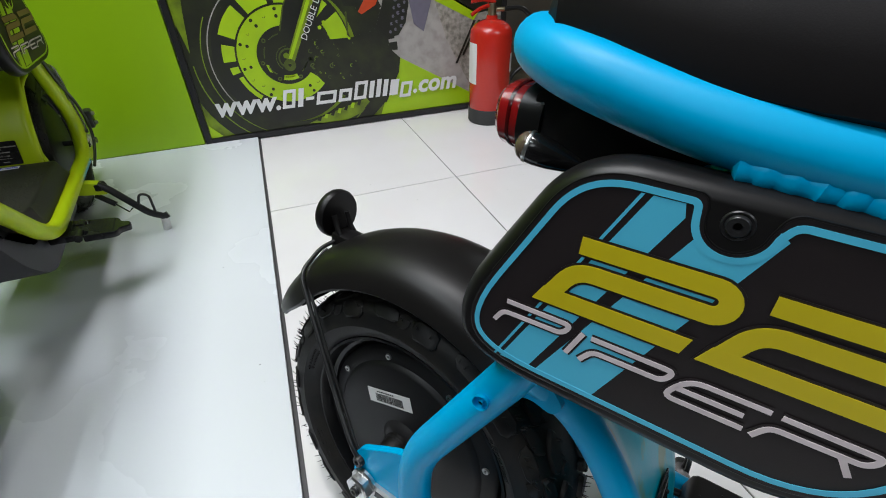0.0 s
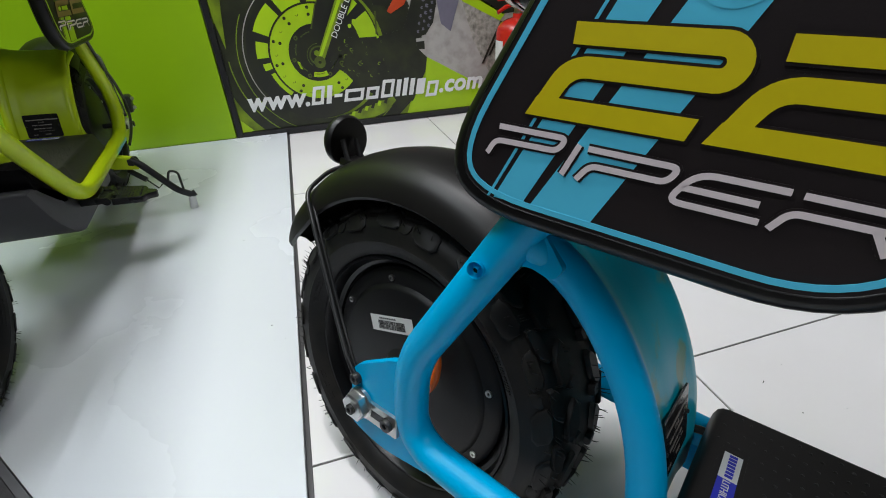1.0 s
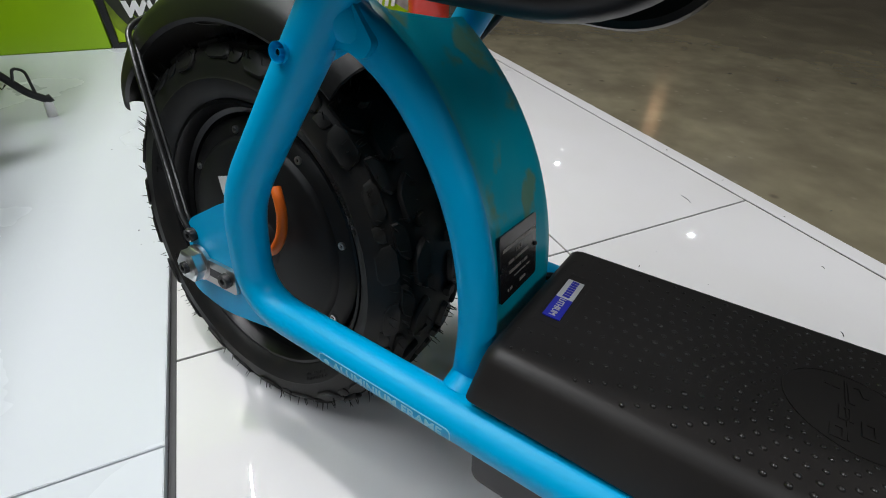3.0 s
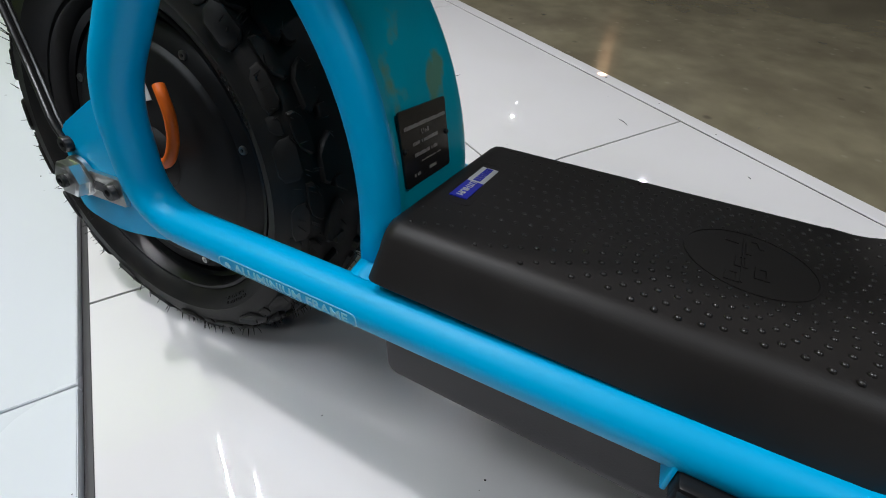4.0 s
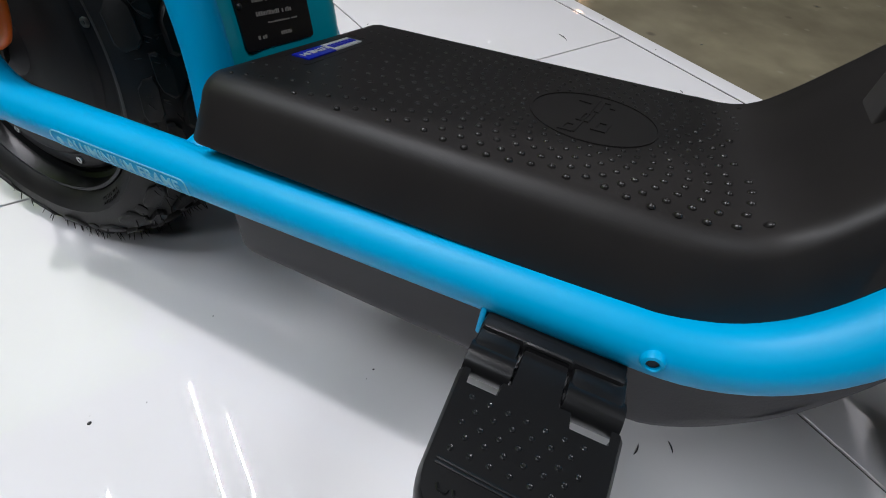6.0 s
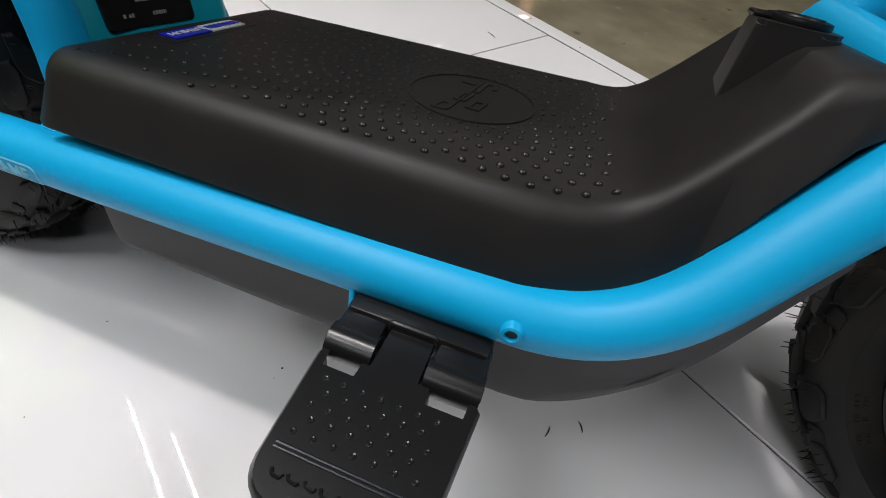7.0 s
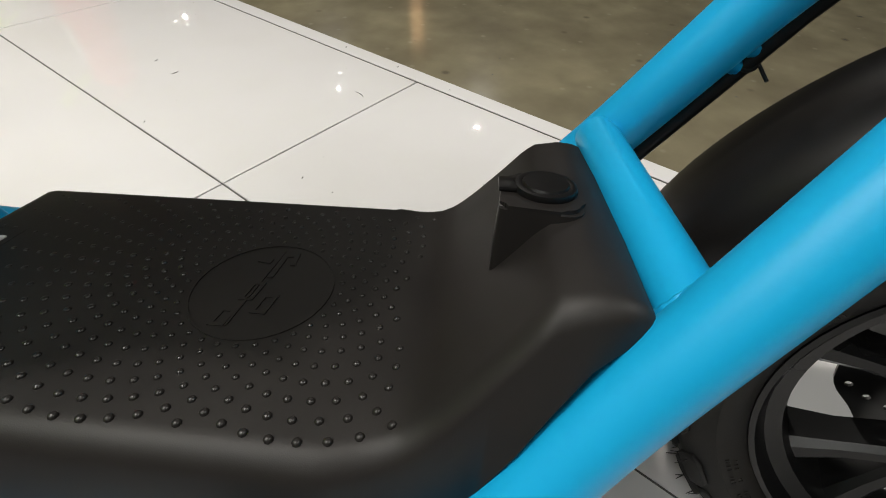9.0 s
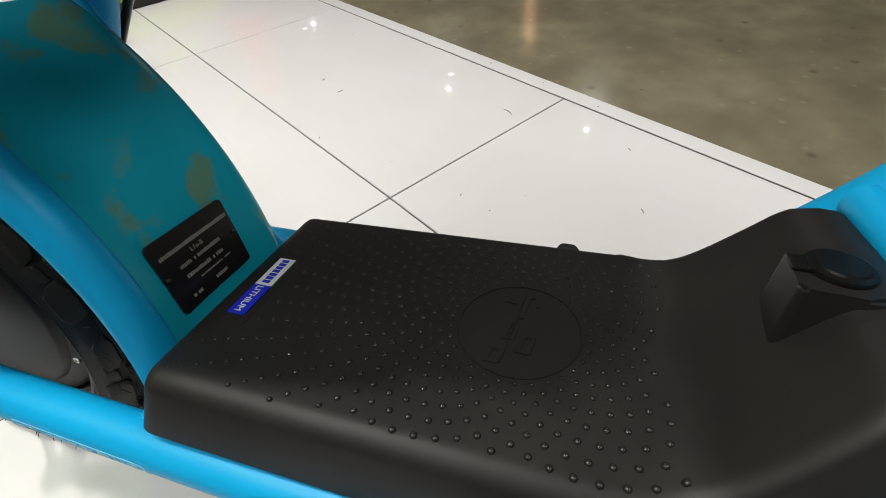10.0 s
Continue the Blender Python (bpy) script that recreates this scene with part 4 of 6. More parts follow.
def side_stand(parent, reach, paint):
    """A kick stand on the left, folded out; reach shortens it where the scooter leans further over."""
    def at(x, y, z):
        return V(x, y, 0.168 - (0.168 - z) * reach)

    bm = bmesh.new()
    slab(bm, [(0.095, 0.150), (0.120, 0.176), (0.150, 0.170), (0.166, 0.146), (0.158, 0.140), (0.110, 0.146)], 0.022, Matrix(((0, 1, 0, 0.262), (1, 0, 0, 0), (0, 0, 1, 0), (0, 0, 0, 1))))
    ob = part("side_stand", bm, paint, parent, "kick stand with a pale rubber foot")
    bm = bmesh.new()
    sweep(bm, rounded([at(0.278, 0.146, 0.166), at(0.280, 0.165, 0.152), at(0.284, 0.232, 0.070), at(0.282, 0.262, 0.052), at(0.280, 0.272, 0.056)], 0.014, 5), 0.0088, 12)
    part("leg", bm, DARKSTEEL, ob)
    bm = bmesh.new()
    sweep(bm, rounded([at(0.286, 0.214, 0.094), at(0.284, 0.224, 0.128), at(0.282, 0.244, 0.120), at(0.284, 0.246, 0.066)], 0.010, 5), 0.0032, 8)
    part("toe_loop", bm, DARKSTEEL, ob)
    bm = bmesh.new()
    sweep(bm, [at(0.280, 0.261, 0.052), at(0.272, 0.2575, 0.0095)], [0.0095, 0.0105], 14)
    part("rubber_foot", bm, WHITE_LABEL, ob, "pale grey plastic foot")
    bm = bmesh.new()
    a, b, c = at(0.266, 0.132, 0.134), at(0.280, 0.168, 0.108), at(0.282, 0.190, 0.082)
    sweep(bm, [a, b], 0.0070, 12)
    sweep(bm, [b, c, at(0.284, 0.200, 0.092)], 0.0020, 8)
    part("spring", bm, DARKSTEEL, ob)
    part("pivot", hexhead(bmesh.new(), 0.011, -0.014, 0.012, pose(0.273, 0.150, 0.160, 0, 0, 70)), DARKSTEEL, ob)
    return ob


def scooter(name, m, paint, sheet, colours, label, steer, hub, reach, pedal_drop, front_loom):
    root = thing(name, m, label, "electric scooter", "scooters on the stand")
    for s in (-1, 1):
        # main tube: seat, down to the axle plate, along under the deck and up to the head
        if s < 0:
            path, bends = [V(0.222, -0.080, 0.576), V(0.1215, -0.0955, 0.385), V(0.0605, -0.1019, 0.271), V(0.059, -0.0928, 0.170), V(0.30, -0.100, 0.1805), V(0.588, -0.105, 0.1925), V(0.643, -0.0775, 0.270), V(0.736, -0.047, 0.401), V(0.800, -0.022, 0.490)], [0.02, 0.031, 0.080, 0.02, 0.062, 0.03, 0.03]
        else:
            path, bends = [V(0.210, 0.094, 0.576), V(0.1135, 0.096, 0.3895), V(0.050, 0.104, 0.268), V(0.120, 0.110, 0.1895), V(0.30, 0.111, 0.1895), V(0.566, 0.111, 0.1895), V(0.663, 0.086, 0.314), V(0.722, 0.072, 0.401), V(0.800, 0.022, 0.510)], [0.02, 0.060, 0.065, 0.02, 0.062, 0.03, 0.03]
        bm = bmesh.new()
        sweep(bm, rounded(path, bends, 12), 0.0159, 24)
        tube = part("frame_tube", bm, paint, root)
        if s < 0:
            bm = bmesh.new()
            lathe(bm, [(0.0021, -0.004), (0.0021, 0.0008), (0.0026, 0.0016), (0.0044, 0.0016), (0.0052, 0.0006), (0.0062, -0.0012), (0.0062, -0.004)], 20, pose(0.1195, -0.1120, 0.3850, 0, 0, 8))
            part("threaded_boss", bm, paint, tube, "empty threaded boss")
            # black plug painted in for the shade inside the boss
            part("bore_dark", lathe(bmesh.new(), [(0, 0.0001), (0.0017, 0.0001), (0.0021, -0.002), (0, -0.002)], 14, pose(0.1195, -0.1120, 0.3850, 0, 0, 8)), BLACK, tube)
        # curved strut in front of the rear wheel
        bm = bmesh.new()
        pts = []
        for k in range(21):
            u = k / 20
            a = radians(58 - 57 * u)
            if s < 0:
                y = -0.076 * (1 - u) * (1 - 2 * u) - 0.0673 * 4 * u * (1 - u) - 0.0712 * u * (2 * u - 1)
                y -= 0.015 * max(0.0, 1 - k / 5) ** 2
                pts.append(V(0.2671 * math.cos(a) - 0.0038, y, AXLE_Z + 0.2671 * math.sin(a)))
            else:
                pts.append(V(0.2580 * math.cos(a), 0.0550 + 0.022 * abs(k / 10 - 0.9) ** 3, AXLE_Z + 0.2580 * math.sin(a)))
        pts.append(V(0.2625, -0.088, 0.182) if s < 0 else V(0.265, 0.101, 0.188))
        sweep(bm, pts, [(0.0142 if s < 0 else 0.0062) - 0.0010 * math.sin(math.pi * k / 21) for k in range(22)], 18)
        part("strut", bm, paint, root)
        if s < 0:
            web = loop_rounded([V(0.118, 0.376, 0), V(0.148, 0.425, 0), V(0.172, 0.398, 0), V(0.166, 0.388, 0), V(0.146, 0.3925, 0), V(0.133, 0.384, 0)], [0.004, 0.006, 0.004, 0.006, 0.012, 0.006], 6)
            part("joint_web", slab(bmesh.new(), [(p.x, p.y) for p in web], 0.016, pose(0, -0.094, 0)), paint, root)
        # drop-out plate at the axle
        bm = bmesh.new()
        edge = loop_rounded([V(0.062, 0.268, 0), V(0.040, 0.260, 0), V(-0.012, 0.226, 0), V(-0.016, 0.155, 0), V(0.030, 0.148, 0), V(0.098, 0.163, 0), V(0.064, 0.196, 0)], [0.006, 0.01, 0.012, 0.014, 0.02, 0.008, 0.02], 4)
        slab(bm, [(p.x, p.y) for p in edge], 0.008, pose(0, s * 0.1020 - 0.004, 0))
        plate = part("axle_plate", bm, paint, root)
        f = Matrix.Diagonal((1, -s, 1, 1)) @ pose(0, 0.0045, 0)
        tens = f @ pose(0.025, -0.111, 0.1885, 0, -4.0, 0)
        slot = loop_rounded([V(-0.030, -0.0115, 0), V(0.030, -0.0115, 0), V(0.030, 0.0115, 0), V(-0.030, 0.0115, 0)], 0.003, 3)
        bm = bmesh.new()
        slab(bm, [(p.x, p.y) for p in slot], -0.0035, tens)
        part("tensioner", bm, STEEL, plate, "bright steel chain tensioner plate")
        bm = bmesh.new()
        ribbon(bm, [(-0.012, 0), (0.024, 0)], 0.008, -0.0003, tens @ pose(0, -0.0036, 0))
        part("tensioner_slot", bm, DARKSTEEL, plate, smooth=False)
        hub_at = f @ pose(0.0045, 0, AXLE_Z + 0.0050)
        part("axle_washer", lathe(bmesh.new(), [(0, -0.1165), (0.0150, -0.1165), (0.0165, -0.1155), (0.0165, -0.112), (0, -0.112)], 28, hub_at), STEEL, plate)
        part("axle_nut", hexhead(bmesh.new(), 0.0150, -0.1262, -0.1160, hub_at), CHROME, plate)
        part("axle_end", lathe(bmesh.new(), [(0.0022, -0.1270), (0.0028, -0.1300), (0.0046, -0.1300), (0.0054, -0.1292), (0.0054, -0.122), (0, -0.122)], 16, hub_at), DARKSTEEL, plate)
        part("tensioner_bolt", lathe(bmesh.new(), [(0.0025, -0.1165), (0.0030, -0.1192), (0.0060, -0.1192), (0.0068, -0.1182), (0.0068, -0.1130), (0, -0.1130)], 12, f @ pose(0.043, 0, 0.1895)), DARKSTEEL, plate)
        part("stay_bolt", lathe(bmesh.new(), [(0.002, -0.113), (0.0025, -0.1165), (0.0055, -0.1165), (0.0062, -0.1155), (0.0062, -0.110), (0, -0.110)], 12, f @ pose(-0.005, 0, 0.2145)), DARKSTEEL, plate)
        # threaded bush let into the tube
        bush = Matrix.Diagonal((1, -s, 1, 1)) @ Matrix.Translation((0.5408, -0.1203, 0.1920))
        part("bush", lathe(bmesh.new(), [(0.0028, 0.004), (0.0028, -0.0018), (0.0032, -0.0023), (0.0046, -0.0020), (0.0053, -0.0006), (0.0060, 0.004)], 20, bush), paint, tube)
        # ink-black disc carries the shade inside the bush
        part("bush_hole_dark", lathe(bmesh.new(), [(0, -0.0005), (0.0027, -0.0005), (0.0027, 0.004)], 14, bush), INK, tube)
        # mudguard stay: a bent wire from the axle plate
        stay = rounded([V(-0.005, s * 0.1080, 0.2145), V(-0.018, s * 0.1075, 0.2280), V(-0.060, s * 0.092, 0.262), V(-0.114, s * 0.076, 0.328), V(-0.148, s * 0.063, 0.361), V(-0.157, s * 0.026, 0.3765), V(-0.152, s * 0.008, 0.382)], 0.014, 5)
        bm = bmesh.new()
        sweep(bm, stay, 0.0026, 10)
        sweep(bm, [p + V(0.0035, -s * 0.004, -0.002) for p in stay[2:-3]], 0.0018, 8)
        part("guard_stay", bm, CABLE, root)
        number_board(root, s, colours)
        foot_peg(root, s, paint, 4.0 if s < 0 else pedal_drop)
    # gusset sheet between the struts: it runs off the near strut, dips, and turns over at the far edge
    bm = bmesh.new()
    rows = []
    section = [(-0.070, 0.2755), (-0.062, 0.2752), (-0.054, 0.2732), (-0.046, 0.2704), (-0.036, 0.2682), (-0.020, 0.2672), (0.0, 0.2670), (0.020, 0.2668), (0.034, 0.2672), (0.046, 0.2692), (0.054, 0.2700), (0.0595, 0.2682), (0.0625, 0.2645), (0.0630, 0.2590), (0.0630, 0.2480), (0.0600, 0.2480), (0.0595, 0.2600), (0.0, 0.2620), (-0.070, 0.2600)]
    for k in range(25):
        a = radians(58.5 - 57.5 * k / 24)
        rows.append([bm.verts.new(V(r * math.cos(a) - (0.0030 if y < -0.03 and r > 0.263 else 0.0), y, AXLE_Z + r * math.sin(a))) for y, r in section])
    n = len(rows[0])
    for a, b in zip(rows, rows[1:]):
        for k in range(n):
            bm.faces.new((a[k], a[(k + 1) % n], b[(k + 1) % n], b[k]))
    bm.faces.new(rows[0])
    bm.faces.new(rows[-1])
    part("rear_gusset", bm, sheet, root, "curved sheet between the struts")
    name_tag(root)
    # cross tube at the front of the deck
    bm = bmesh.new()
    sweep(bm, [V(0.6665, -0.070, 0.3028), V(0.6550, 0.078, 0.3168)], 0.0122, 22)
    part("cross_tube", bm, paint, root)
    for s in (-1, 1):
        if s < 0:
            bm = bmesh.new()
            bead = []
            for k in range(65):
                a = 2 * math.pi * k / 64
                bead.append(V(0.6665, -0.070, 0.3028) + V(0.0124 * math.cos(a), 0.0155 * math.sqrt(1 - (0.80 * math.sin(a - radians(56))) ** 2), 0.0124 * math.sin(a)))
            sweep(bm, bead, [0.0016 + 0.0003 * (k % 4 < 2) for k in range(65)], 8)
            part("weld_bead", bm, paint, root)
        # bead where the seat rail meets the main tube
        bm = bmesh.new()
        ax = V(0.0965, 0, 0.1865).normalized()
        e1, e2 = V(0, 1, 0), V(0, 1, 0).cross(ax)
        c = V(0.215, -0.081, 0.562) if s < 0 else V(0.203, 0.0945, 0.5625)
        sweep(bm, [c + (e1 * math.cos(2 * math.pi * k / 48) + e2 * math.sin(2 * math.pi * k / 48)) * 0.0178 + ax * 0.006 * abs(math.cos(2 * math.pi * k / 48)) for k in range(49)], [0.0024 + 0.0009 * (k % 4 < 2) for k in range(49)], 8)
        part("weld_bead", bm, paint, root)
        # the heavy run of weld under the rail
        bm = bmesh.new()
        run = [V(0.214 + 0.0022 * k, s * (0.1035 - 0.00005 * k), 0.5825 + 0.0012 * math.sin(min(k, 5) / 5 * math.pi / 2) - 0.00012 * k + 0.0003 * math.sin(k * 1.9)) for k in range(36)]
        sweep(bm, run, [0.0040 if k == 0 else 0.0084 + 0.0006 * math.sin(k * 1.35) + 0.0004 * math.sin(k * 3.1) for k in range(36)], 12)
        part("weld_run", bm, paint, root)
    # head tube and fork
    bm = bmesh.new()
    sweep(bm, [V(0.795, 0, 0.475), V(0.770, 0, 0.560)], 0.026, 20)
    part("head_tube", bm, paint, root)
    turn = front_wheel(root, steer, hub)
    bm = bmesh.new()
    for s in (-1, 1):
        sweep(bm, rounded([turn @ V(0.0, s * 0.080, 0.0), turn @ V(-0.03, s * 0.080, 0.12), turn @ V(-0.095, s * 0.072, 0.30)], 0.05, 4), 0.015, 14)
    sweep(bm, [turn @ V(-0.095, -0.082, 0.295), turn @ V(-0.095, 0.082, 0.295)], 0.014, 12)
    part("fork", bm, DARKSTEEL, root)
    mudguard(root, turn, 62, 176, 0.012, "front_mudguard", "black plastic front mudguard", GUARD)
    rear_wheel(root)
    guard = mudguard(root, pose(0, 0, AXLE_Z), 56, 157.5, -0.006, "rear_mudguard", "black plastic rear mudguard", GUARD, -0.034)
    # round reflector on the guard's tail, seen from behind its disc
    rm = pose(-0.165, 0.009, 0.408, 0, -14, 90)
    bm = bmesh.new()
    lathe(bm, [(0, -0.003), (0.0275, -0.003), (0.0295, 0.0), (0.0295, 0.007), (0.0275, 0.010), (0.012, 0.0105), (0, 0.0105)], 36, rm)
    refl = part("reflector", bm, BLACK, guard, "round black reflector on a forked bracket")
    bm = bmesh.new()
    for e in (-1, 1):
        sweep(bm, [V(-0.157, 0.005 + e * 0.010, 0.412), V(-0.150, 0.005 + e * 0.010, 0.395), V(-0.128, 0.004 + e * 0.012, 0.372)], 0.0035, 8)
    box(bm, -0.158, -0.010, 0.370, -0.118, 0.018, 0.392, 0.003)
    part("reflector_bracket", bm, BLACK, refl)
    deck(root)
    # black filler added under the ramp so its gaps look dark
    bm = bmesh.new()
    slab(bm, [(0.560, 0.196), (0.602, 0.196), (0.638, 0.250), (0.646, 0.278), (0.648, 0.294), (0.640, 0.300), (0.612, 0.280), (0.560, 0.232)], 0.134, pose(0, -0.064, 0))
    part("ramp_gap_filler", bm, BLACK, root, "black filler added under the deck ramp to darken its gaps")
    # battery box below the deck
    bm = bmesh.new()
    prof = loop_rounded([V(0.2735, 0.206, 0), V(0.288, 0.121, 0), V(0.575, 0.1155, 0), V(0.630, 0.162, 0), V(0.668, 0.246, 0), V(0.650, 0.252, 0), V(0.596, 0.200, 0)], [0.008, 0.010, 0.06, 0.05, 0.008, 0.008, 0.02], 9)
    n, rows = len(prof), []
    for d, y in ((0.006, -0.094), (0.0018, -0.0924), (0.0, -0.086), (0.0, 0.086), (0.0018, 0.0924), (0.006, 0.094)):
        ring = []
        for k, p in enumerate(prof):
            t = (prof[(k + 1) % n] - prof[k - 1]).normalized()
            narrow = float(np.interp(p.x, (0.565, 0.62, 0.67), (1.0, 0.90, 0.72)))
            ring.append(bm.verts.new(V(p.x - t.y * d, y * narrow, p.y + t.x * d)))
        rows.append(ring)
    for a, b in zip(rows, rows[1:]):
        for k in range(n):
            bm.faces.new((a[k], b[k], b[(k + 1) % n], a[(k + 1) % n]))
    bm.faces.new(rows[0])
    bm.faces.new(rows[-1][::-1])
    part("battery_box", bm, GREYBOX, root, "dark grey battery box under the deck")
    # cables
    bm = bmesh.new()
    sweep(bm, rounded([V(0.018, -0.055, 0.188), V(0.046, -0.062, 0.200), V(0.0570, -0.062, 0.222), V(0.0575, -0.062, 0.244), V(0.0530, -0.062, 0.258), V(0.0480, -0.060, 0.264)], 0.012, 6), 0.0048, 12)
    part("motor_cable", bm, ORANGE, root, "orange motor cable")
    if front_loom:
        bm = bmesh.new()
        sweep(bm, [V(0.672, 0.098, 0.282), V(0.700, 0.096, 0.320), V(0.745, 0.090, 0.384), V(0.800, 0.070, 0.46)], 0.0055, 12)
        part("loom", bm, CABLE, root, "black cable loom")
        for k in (0.0, 0.011):
            bm = bmesh.new()
            sweep(bm, [V(0.700 + k * 0.55, 0.079, 0.364 + k * 0.8), V(0.722 + k * 0.55, 0.090, 0.357 + k * 0.8)], 0.0042, 10)
            part("loom_clip", bm, paint, root)
        bm = bmesh.new()
        ring = [V(0.727 + 0.0068 * math.cos(a), 0.0925 + 0.0068 * math.sin(a) * 0.8, 0.360 + 0.004 * math.sin(a)) for a in (2 * math.pi * k / 14 for k in range(15))]
        sweep(bm, ring + [V(0.738, 0.084, 0.352)], 0.0011, 6)
        part("cable_tie", bm, CABLE, root)
    bm = bmesh.new()
    sweep(bm, rounded([V(0.232, 0.075, 0.150), V(0.250, 0.080, 0.196), V(0.262, 0.086, 0.206), V(0.280, 0.088, 0.208)], 0.01, 4), 0.004, 10)
    part("brake_hose", bm, CABLE, root)
    bm = bmesh.new()
    sweep(bm, rounded([V(0.160, 0.116, 0.440), V(0.100, 0.118, 0.365), V(0.050, 0.123, 0.310), V(0.026, 0.127, 0.250), V(0.044, 0.128, 0.205), V(0.100, 0.129, 0.182), V(0.150, 0.128, 0.168)], 0.03, 5), 0.0038, 10)
    part("rear_hose", bm, CABLE, root)
    caliper = part("brake_caliper", box(bmesh.new(), -0.062, 0.108, 0.212, -0.026, 0.128, 0.262, 0.005), DARKSTEEL, root, "black brake caliper")
    for z in (0.224, 0.250):
        part("caliper_bolt", hexhead(bmesh.new(), 0.0055, 0.127, 0.135, pose(-0.044, 0, z)), STEEL, caliper)
    # seat rail, cushion and rear lights
    bm = bmesh.new()
    rail = rounded([V(0.40, -0.092, 0.593), V(0.25, -0.096, 0.5935), V(0.19, -0.097, 0.5995), V(0.122, -0.094, 0.6145), V(0.078, -0.045, 0.624), V(0.078, 0.045, 0.624), V(0.122, 0.094, 0.6145), V(0.19, 0.097, 0.5995), V(0.25, 0.096, 0.5935), V(0.40, 0.092, 0.593)], [0.03, 0.03, 0.03, 0.035, 0.035, 0.03, 0.03, 0.03], 8)
    sweep(bm, rail, 0.0175, 22)
    part("seat_rail", bm, paint, root)
    bm = bmesh.new()
    rings = []
    for k in range(17):
        u = k / 16
        x = 0.088 + 0.34 * u
        w = 0.1155 * (1 - 0.25 * (1 - u) ** 4 * 1.2) * (1 - 0.30 * max(0, (u - 0.6) / 0.4) ** 2)
        e = min(1, u / 0.06, (1 - u) / 0.06) ** 0.5 if 0 < u < 1 else 0.25
        z0 = float(np.interp(x, (0.088, 0.13, 0.19, 0.24, 0.43), (0.6265, 0.6165, 0.6050, 0.6020, 0.6025)))
        z1 = z0 + 0.070 * e
        rings.append([bm.verts.new(V(x, w * e ** 0.3 * cy, z0 + (z1 - z0) * cz)) for cy, cz in ((-0.86, 0), (-0.97, 0.12), (-1, 0.4), (-0.95, 0.72), (-0.8, 0.93), (-0.4, 1), (0.4, 1), (0.8, 0.93), (0.95, 0.72), (1, 0.4), (0.97, 0.12), (0.86, 0))])
    for a, b in zip(rings, rings[1:]):
        for k in range(12):
            bm.faces.new((a[k], a[(k + 1) % 12], b[(k + 1) % 12], b[k]))
    bm.faces.new(rings[0])
    bm.faces.new(rings[-1])
    part("seat_cushion", bm, SEAT, root, "black padded saddle")
    bm = bmesh.new()
    tail = loop_rounded([V(0.094, 0.548, 0), V(0.092, 0.596, 0), V(0.26, 0.592, 0), V(0.26, 0.574, 0), V(0.13, 0.548, 0)], 0.008, 4)
    slab(bm, [(p.x, p.y) for p in tail], 0.110, pose(0, -0.055, 0))
    lamp = part("tail_light", bm, BLACK, root, "red tail light in a black housing")

    def lamp_ring(x, half_w, half_h, tilt):
        """An outline with round ends in y and z."""
        return [V(x + tilt * half_h * math.sin(a), half_w * math.copysign(abs(math.cos(a)) ** 0.55, math.cos(a)), 0.5735 + half_h * math.copysign(abs(math.sin(a)) ** 0.7, math.sin(a))) for a in (2 * math.pi * k / 40 for k in range(40))]

    def loft(outlines):
        bm = bmesh.new()
        rows = [[bm.verts.new(p) for p in line] for line in outlines]
        for a, b in zip(rows, rows[1:]):
            for k in range(40):
                bm.faces.new((a[k], a[(k + 1) % 40], b[(k + 1) % 40], b[k]))
        bm.faces.new(rows[0])
        bm.faces.new(rows[-1])
        return bm

    part("lens", loft([lamp_ring(0.0605, 0.046, 0.016, -0.10), lamp_ring(0.0625, 0.052, 0.0205, -0.10), lamp_ring(0.0665, 0.0560, 0.0235, -0.08), lamp_ring(0.0800, 0.0570, 0.0245, 0.0), lamp_ring(0.0835, 0.0560, 0.0235, 0.0)]), RED_LENS, lamp, "red lens")
    part("lens_band", loft([lamp_ring(0.0735, 0.0574, 0.0249, -0.04), lamp_ring(0.0748, 0.0577, 0.0252, -0.04), lamp_ring(0.0760, 0.0574, 0.0249, -0.04)]), RED_DARK, lamp, "dark red moulded line")
    part("lamp_bezel", loft([lamp_ring(0.0815, 0.0565, 0.0240, 0.0), lamp_ring(0.0820, 0.0578, 0.0253, 0.0), lamp_ring(0.0990, 0.0582, 0.0256, 0.0), lamp_ring(0.1000, 0.0540, 0.0230, 0.0)]), BLACK, lamp)
    for s in (-1, 1):
        f = Matrix.Diagonal((1, -s, 1, 1)) @ pose(0.1065, -0.0850, 0.5650, -10, 0, -80) @ Matrix.Scale(0.78, 4)
        sig = part("turn_signal", lathe(bmesh.new(), [(0, -0.004), (0.0112, -0.003), (0.0124, 0.0), (0.0126, 0.008), (0.0112, 0.020), (0.0080, 0.034), (0.0050, 0.046), (0, 0.046)], 24, f), GLOSS_BLACK, root, "glossy black bullet turn signal")
        part("signal_lens", lathe(bmesh.new(), [(0, -0.0100), (0.0066, -0.0090), (0.0104, -0.0056), (0.0122, -0.0012), (0.0122, 0.0008), (0.006, 0.0008)], 24, f), AMBER_LENS, sig, "clear lens")
        part("signal_reflector", lathe(bmesh.new(), [(0.0127, -0.0008), (0.0129, 0.0), (0.0129, 0.0014), (0.0127, 0.0022)], 24, f), STEEL, sig)
